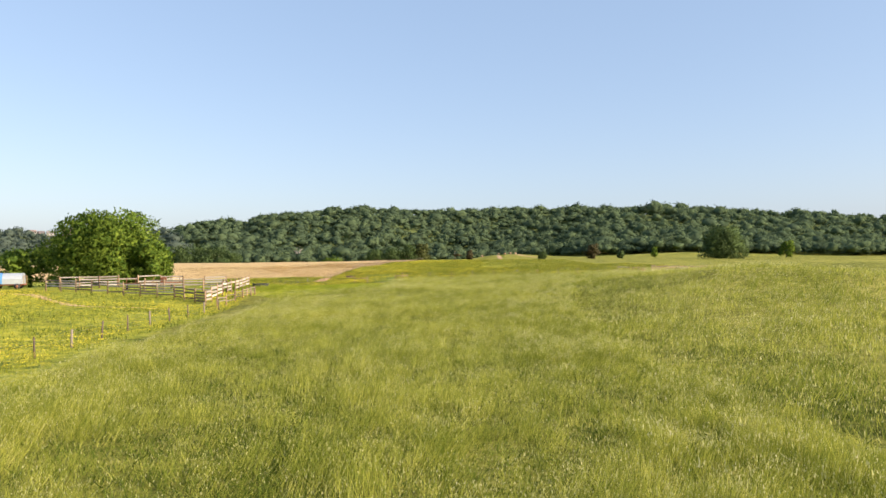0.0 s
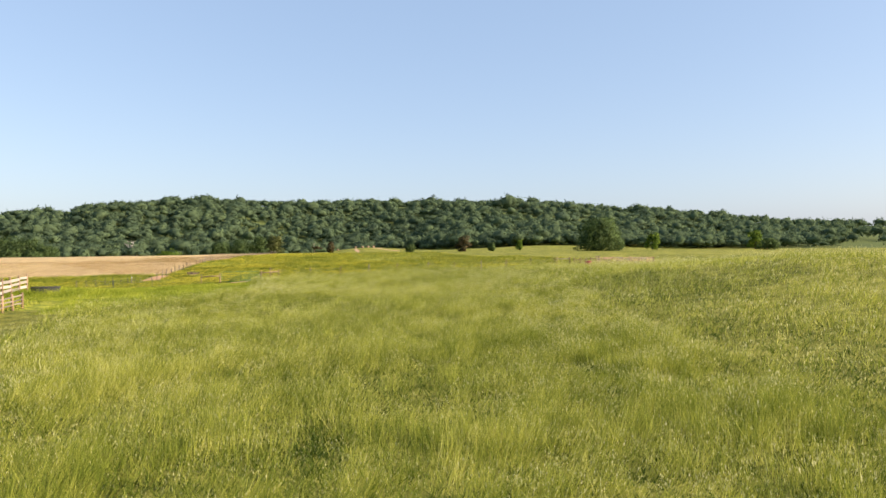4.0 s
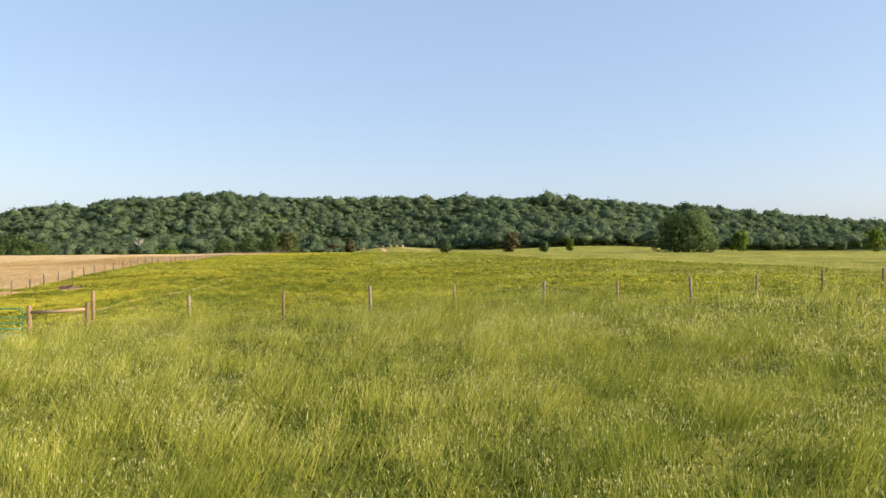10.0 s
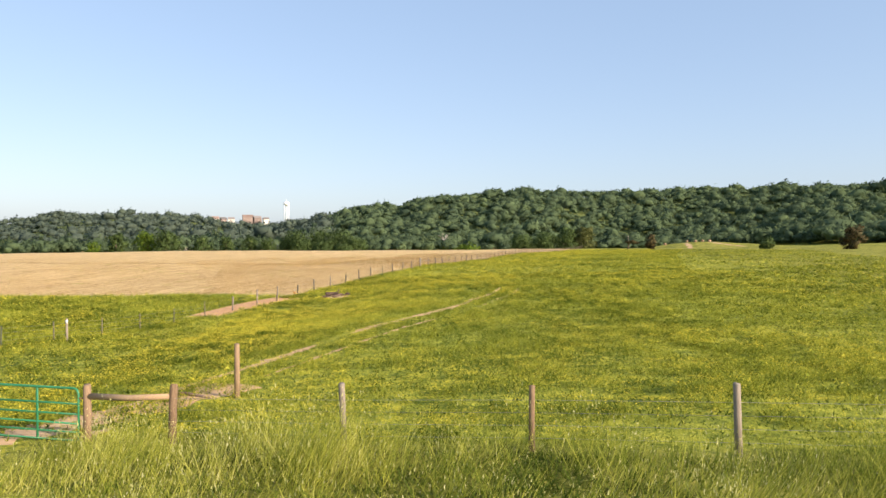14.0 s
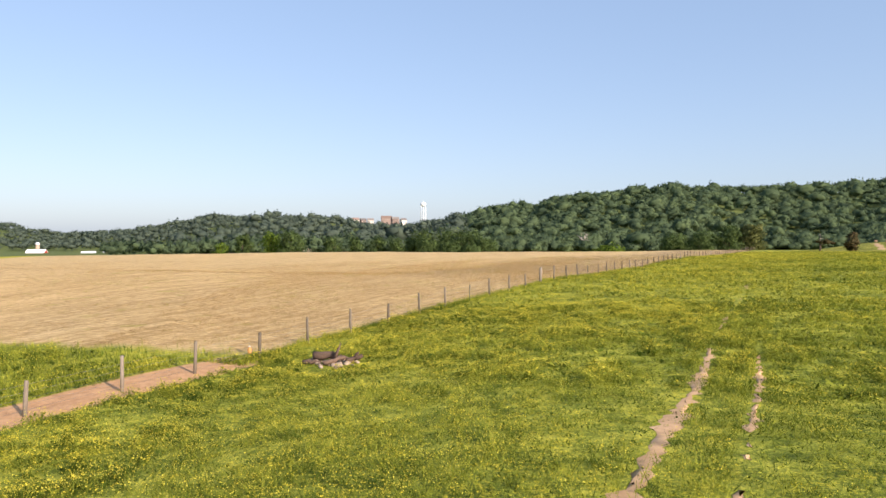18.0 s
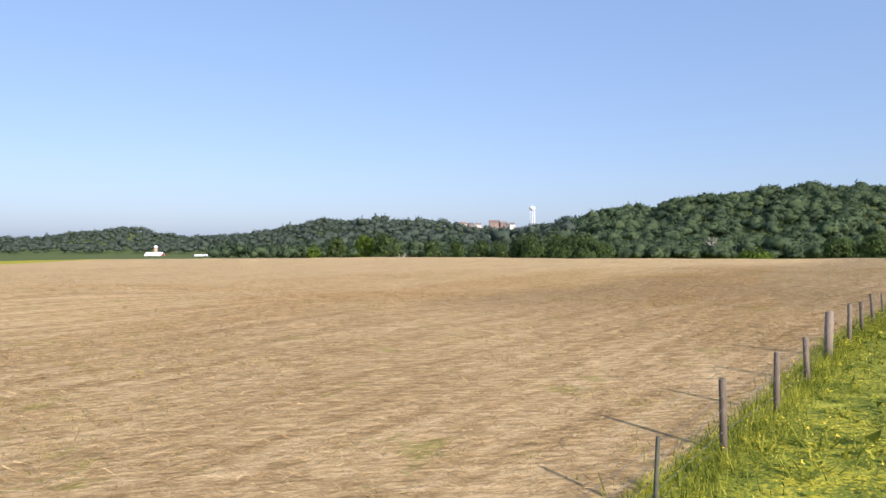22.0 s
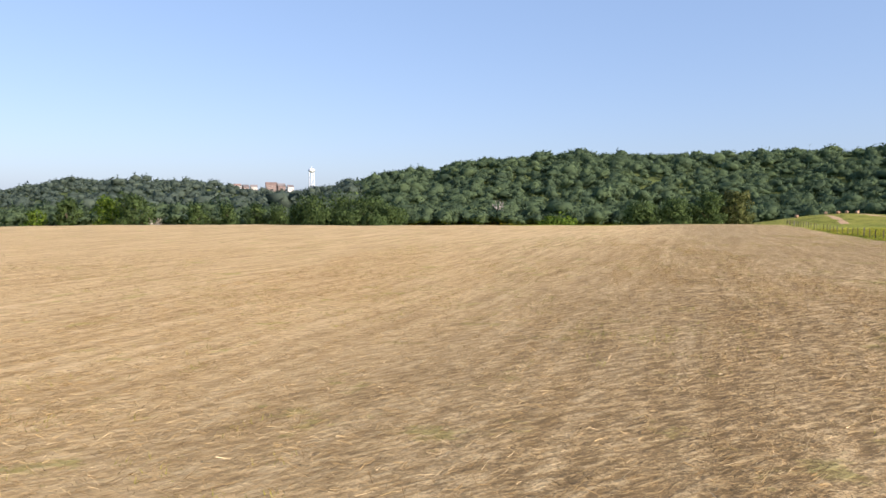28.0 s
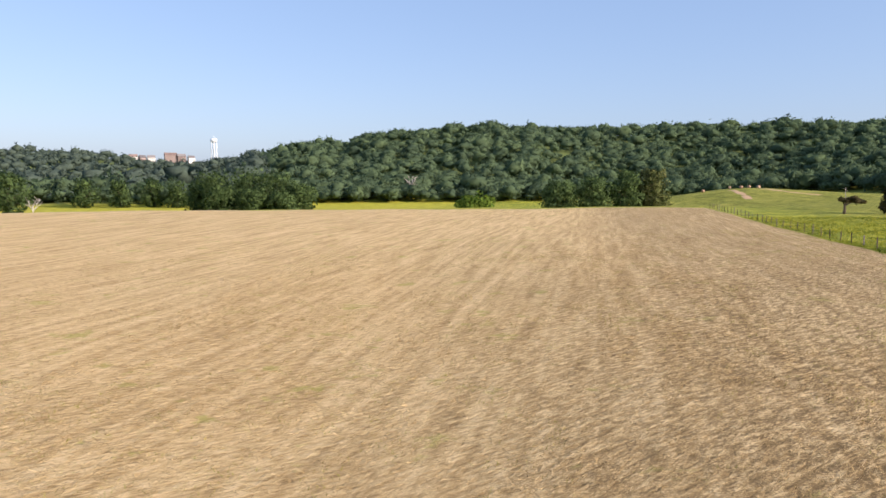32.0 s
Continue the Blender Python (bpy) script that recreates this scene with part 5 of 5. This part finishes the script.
heads(*meadow(101, 980000, 15, 0.9, 0.3, 0.75, 0.008, 0.018), 0.55, 0.0085, 1)
heads(*meadow(104, 230000, 40, 1.0, 0.3, 0.75, 0.016, 0.04, 9), 0.7, 0.018)
heads(*meadow(107, 100000, 95, 1.0, 0.3, 0.75, 0.04, 0.09, 26), 0.5, 0.03)


def leafy_mass(x, y, clump, h1, w0, w1, r, k):
    """Clover and buttercup leaves filling the tufts."""
    m = k * len(x)
    lx, ly = np.repeat(x, k) + r.normal(0, 0.05, m), np.repeat(y, k) + r.normal(0, 0.05, m)
    p = np.stack([lx, ly, gz(lx, ly) + (0.03 + 1.15 * h1 * np.repeat(clump, k) ** 2) * r.uniform(0.25, 1.0, m)], -1)
    tv = p[:, None] + r.normal(size=(m, 3, 3)) * (r.uniform(w0, w1, m) * (0.95 if k == 2 else 1.15))[:, None, None] * np.array([1, 1, 0.8])
    want = unit(np.stack([r.normal(0, 0.45, m), r.normal(0, 0.45, m), np.ones(m)], -1))
    tv = outward(tv, want).reshape(-1, 3)
    ob = new("pasture_leaves", mesh_np("pasture_leaves", tv, np.arange(len(tv)).reshape(-1, 3), M["pasture_leaf"], True, np.repeat(want, 3, 0)))
    tagged(ob, "leafy green clover and buttercup tufts in the pasture", "plants", kind="stuff")


def pasture(seed, n, reach, power, h0, h1, w0, w1, blooms, bloom, flight=FLIGHT_2, inner=0.0, rich=2):
    r = np.random.default_rng(seed)
    x, y = corridor(n, flight, reach, r, power, inner)
    keep = (y > cross_fence(x) + 0.1) & ((x > fence_line(y) - 0.5) | (y < 182.5 + 0.12 * x)) & (x > -50)
    rx = np.interp(y, [p[1] for p in RUT], [p[0] for p in RUT])
    rut_k = r.random(n)
    keep &= ~((np.abs(x - rx) < 0.38 * rut_k ** 0.8) & (y < 184)) & ~((np.abs(x - rx - 1.9) < 0.26 * rut_k ** 0.5) & (y < 190)) & ~((np.abs(x - rx) < 0.25 * rut_k) & (y < 215)) & ~((np.hypot((x - LX) / 1.6, (y - LY) / 0.8) < 0.9))
    keep &= ~((np.abs(x - fence_line(y) + 0.55) < 1.3) & (y > 168) & (y < 180.6))
    clump = np.clip((value_noise(x, y, 0.5, 33) * 0.5 + value_noise(x, y, 1.5, 34) * 0.5 - 0.5) * 1.7 + 0.5, 0, 1)
    keep &= r.random(n) < 0.2 + 1.2 * clump
    x, y, clump = x[keep], y[keep], clump[keep]
    m = len(x)
    h = (0.06 + 1.7 * h1 * clump ** 2) * (0.6 + 0.4 * r.random(m))
    ob = new("pasture_grass", blades("pasture_grass", x, y, h, r.uniform(w0, w1, m), h * r.uniform(0.3, 1.2, m), M["pasture_blade"], r))
    tagged(ob, "short tufted green pasture grass", "grass", kind="stuff")
    # leafy mass of the tufts
    leafy_mass(x, y, clump, h1, w0, w1, r, 2 if flight is FLIGHT_2 else 1)
    # buttercups stand in drifts
    drift = value_noise(x, y, 1.0, 55) * 0.25 + value_noise(x, y, 5.5, 56) * 0.35 + 0.4 * clump
    drift += 0.2 * np.exp(-(((x - fence_line(y) - 7) / 7) ** 2)) - 0.07 * smooth(x - fence_line(y), 15, 24)
    pick = np.repeat(np.where(r.random(m) < np.clip((drift - 0.42) * 6, 0.03, 1) * blooms)[0], rich)
    p = np.stack([x[pick] + r.normal(0, 0.09, len(pick)), y[pick] + r.normal(0, 0.09, len(pick)), gz(x[pick], y[pick]) + h[pick] * r.uniform(0.7, 1.05, len(pick)) + r.uniform(0.02, 0.1, len(pick))], -1)
    ob = new("buttercups", tufts_at("buttercups", p, np.full(len(pick), bloom), M["petal"], r, 1))
    tagged(ob, "yellow buttercup flowers in drifts over the pasture", "flowers", kind="stuff")


pasture(111, 260000, 15, 0.9, 0.08, 0.28, 0.012, 0.028, 0.9, 0.0105, rich=2)
pasture(114, 180000, 40, 1.0, 0.12, 0.28, 0.024, 0.055, 0.8, 0.014, inner=9)
pasture(117, 90000, 95, 1.0, 0.12, 0.28, 0.06, 0.12, 0.8, 0.026, inner=26)
pasture(211, 210000, 22, 1.0, 0.12, 0.3, 0.024, 0.055, 0.8, 0.015, FLIGHT_4)
pasture(214, 70000, 60, 1.0, 0.12, 0.3, 0.06, 0.12, 0.8, 0.03, FLIGHT_4)


def hay(seed, n, reach, power, l0, l1, w0, w1, inner=0.0):
    """Cut stalks lying loose, mostly along the mower's rows."""
    r = np.random.default_rng(seed)
    x, y = corridor(n, FLIGHT_3, reach, r, power, inner)
    keep = (x < fence_line(y) - 0.3) & (y > 184.5 + 0.12 * x) & (r.random(n) > smooth(y, 265, 342))
    across = x - fence_line(y)
    lie = np.clip((value_noise(across, y * 0.08, 0.8, 35) * 0.35 + value_noise(across * 1.6, y * 0.7, 0.55, 36) * 0.65 - 0.5) * 2.0 + 0.5, 0, 1)
    bare = smooth(across, -38, -22) * (0.35 + 0.65 * smooth(y, 215, 245)) * smooth(value_noise(x, y, 1.6, 41) * 0.6 + value_noise(across * 1.2, y * 0.15, 1.4, 42) * 0.4, 0.35, 0.6)
    keep &= r.random(n) < (0.1 + 1.3 * lie) * (1 - 0.55 * bare)
    x, y, lie = x[keep], y[keep], lie[keep]
    m = len(x)
    a = np.where(r.random(m) < 0.8, r.normal(0.7, 0.33, m), r.uniform(0, math.pi, m)) + 1.0 * (value_noise(x, y, 2.2, seed + 3) - 0.5)
    L = r.uniform(l0, l1, m)
    d = np.stack([np.cos(a), np.sin(a), r.normal(0, 0.35, m)], -1) * (L / 2)[:, None]
    w = np.stack([-np.sin(a), np.cos(a), r.normal(0, 0.5, m)], -1) * (r.uniform(w0, w1, m) / 2)[:, None]
    c = np.stack([x, y, gz(x, y) + 0.015 + 0.24 * lie ** 1.5 * r.random(m)], -1)
    v = np.stack([c - d - w, c - d + w, c + d], 1)
    f = np.arange(3 * m).reshape(-1, 3)
    ob = new("cut_hay", mesh_np("cut_hay", v.reshape(-1, 3), f, M["straw"]))
    tagged(ob, "loose dry cut hay stalks lying in mown rows", "hay", kind="stuff")


hay(121, 560000, 17, 0.9, 0.12, 0.4, 0.005, 0.013)
hay(125, 340000, 42, 1.0, 0.14, 0.38, 0.007, 0.017, 9)
hay(129, 130000, 110, 1.0, 0.3, 0.6, 0.014, 0.028, 28)

# green regrowth in patches on the mown field
r = np.random.default_rng(131)
x, y = corridor(300000, FLIGHT_3, 45, r)
v = value_noise(x, y, 0.9, 132) * 0.55 + value_noise(x, y, 7, 133) * 0.45
k = (v > 0.66 + 0.04 * (x < fence_line(y) - 30)) & (x < fence_line(y) - 0.4) & (y > 185 + 0.12 * x)
x, y = x[k], y[k]
ob = new("regrowth", blades("regrowth", x, y, r.uniform(0.06, 0.17, len(x)), r.uniform(0.01, 0.028, len(x)), r.uniform(0.04, 0.14, len(x)), M["stubble_green"], r))
tagged(ob, "green regrowth showing in patches through the mown hay", "grass", kind="stuff")

# rank grass along the fence foot and on the field's near edge
r = np.random.default_rng(141)
y = r.uniform(140, 330, 40000)
x = fence_line(y) + r.normal(0, 0.35, len(y))
k = (y < 167) | (y > 180.5)
x, y = x[k], y[k]
h = r.uniform(0.12, 0.42, len(x))
ob = new("fence_grass", blades("fence_grass", x, y, h, r.uniform(0.012, 0.03, len(x)), h * r.uniform(0.1, 0.6, len(x)), M["pasture_blade"], r))
tagged(ob, "rank green grass along the fence foot", "grass", kind="stuff")
r = np.random.default_rng(142)
x, y = r.uniform(-52, -9, 45000), r.uniform(150, 184, 45000)
k = ~((np.abs(x - fence_line(y) + 0.55) < 1.4) & (y > 166) & (y < 180.6)) & (y < 183.6 + 0.12 * x + r.normal(0, 0.5, len(x))) & (x < fence_line(y))
x, y = x[k], y[k]
h = r.uniform(0.2, 0.5, len(x))
ob = new("bank_grass", blades("bank_grass", x, y, h, r.uniform(0.02, 0.05, len(x)), h * r.uniform(0.1, 0.6, len(x)), M["pasture_blade"], r))
tagged(ob, "rough green grass bank beside the hay field", "grass", kind="stuff")

# buttercups round the corral
r = np.random.default_rng(151)
x, y = r.uniform(-64, -15, 45000), r.uniform(22, 102, 45000)
k = x < np.interp(y, [22, 45, 60, 78], [-20.8, -18.6, -15.7, -15.6])
x, y = x[k], y[k]
k = r.random(len(x)) < 0.2 + value_noise(x, y, 5, 152)
x, y = x[k], y[k]
h = r.uniform(0.15, 0.4, len(x))
ob = new("paddock_grass", blades("paddock_grass", x, y, h, r.uniform(0.04, 0.09, len(x)), h * r.uniform(0.1, 0.6, len(x)), M["pasture_blade"], r))
tagged(ob, "green paddock grass round the corral", "grass", kind="stuff")
k = r.random(len(x)) < np.clip((value_noise(x, y, 9, 153) - 0.25) * 2.2, 0.1, 1)
p = np.repeat(np.stack([x[k], y[k], gz(x[k], y[k]) + h[k] + 0.05], -1), 4, 0) + r.normal(0, 0.3, (4 * k.sum(), 3)) * np.array([1, 1, 0.1])
ob = new("buttercups", tufts_at("buttercups", p, np.full(len(p), 0.028), M["petal"], r, 1))
tagged(ob, "yellow buttercups round the corral", "flowers", kind="stuff")

# short green strip between the meadow's edge and the corner of the field
r = np.random.default_rng(161)
x, y = r.uniform(-26, 3.0, 95000), r.uniform(90, 131, 95000)
k = (x < meadow_lip(y) + 0.3) & ((x > -14) | (y > 103)) & ~((y > 126) & (x > -2) & (x < 3.6))
x, y = x[k], y[k]
rank = np.exp(-(((y - 110) / 2.2) ** 2)) * (x < -10) + np.exp(-(((x - meadow_lip(y) + 1.2) / 1.6) ** 2)) * (y > 99) * (y < 108)
h = r.uniform(0.1, 0.28, len(x)) * (1 + 2.2 * rank)
ob = new("swale_grass", blades("swale_grass", x, y, h, r.uniform(0.015, 0.04, len(x)), h * r.uniform(0.2, 0.8, len(x)), M["swale_blade"], r))
tagged(ob, "short bright green grass in a shallow swale", "grass", kind="stuff")

# dark dry stubble showing through the hay, thicker towards the fence
r = np.random.default_rng(171)
x, y = corridor(520000, FLIGHT_3, 34, r, 0.9)
v = value_noise(x, y, 0.35, 172) * 0.5 + value_noise(x, y, 1.4, 173) * 0.3 + value_noise(x, y, 6, 174) * 0.2
near = np.clip((x - fence_line(y) + 38) / 16, 0.15, 1) * np.clip((y - 215) / 35, 0.3, 1)
k = (r.random(len(x)) < np.clip((v - 0.5) * 9, 0, 1) * near) & (x < fence_line(y) - 0.4) & (y > 185 + 0.12 * x) & (r.random(len(x)) > smooth(y, 265, 342))
x, y = x[k], y[k]
h = r.uniform(0.03, 0.11, len(x))
ob = new("stubble", blades("stubble", x, y, h, r.uniform(0.01, 0.026, len(x)), h * r.uniform(0.4, 2.0, len(x)), M["stubble_dry"], r))
tagged(ob, "dark dry stubble tufts standing through the mown hay", "stubble", kind="stuff")

# broad low leaves under the tall grass
for seed, line, n, name, label in ((181, FLIGHT_1, 230000, "meadow_understory", "broad dark green leaves low in the meadow"), (182, FLIGHT_2, 70000, "pasture_understory", "broad dark green leaves low in the pasture")):
    r = np.random.default_rng(seed)
    x, y = corridor(n, line, 24, r, 1.5)
    rx = np.interp(y, [p[1] for p in RUT], [p[0] for p in RUT])
    k = (y > 3) & (np.abs(x - rx) > 0.4) & (x > fence_line(y) + 0.3)
    if line is FLIGHT_1:
        k = (y < cross_fence(x) - 0.3) & (x > meadow_lip(y)) & ~((y > 126) & (x > -2) & (x < 3.6))
    else:
        k &= y > cross_fence(x) + 0.3
    x, y = x[k], y[k]
    h = r.uniform(0.08, 0.26, len(x)) * (1.0 if line is FLIGHT_1 else 0.6)
    ob = new(name, blades(name, x, y, h, r.uniform(0.03, 0.07, len(x)), h * r.uniform(0.5, 1.6, len(x)), M["understory"], r))
    tagged(ob, label, "grass", kind="stuff")
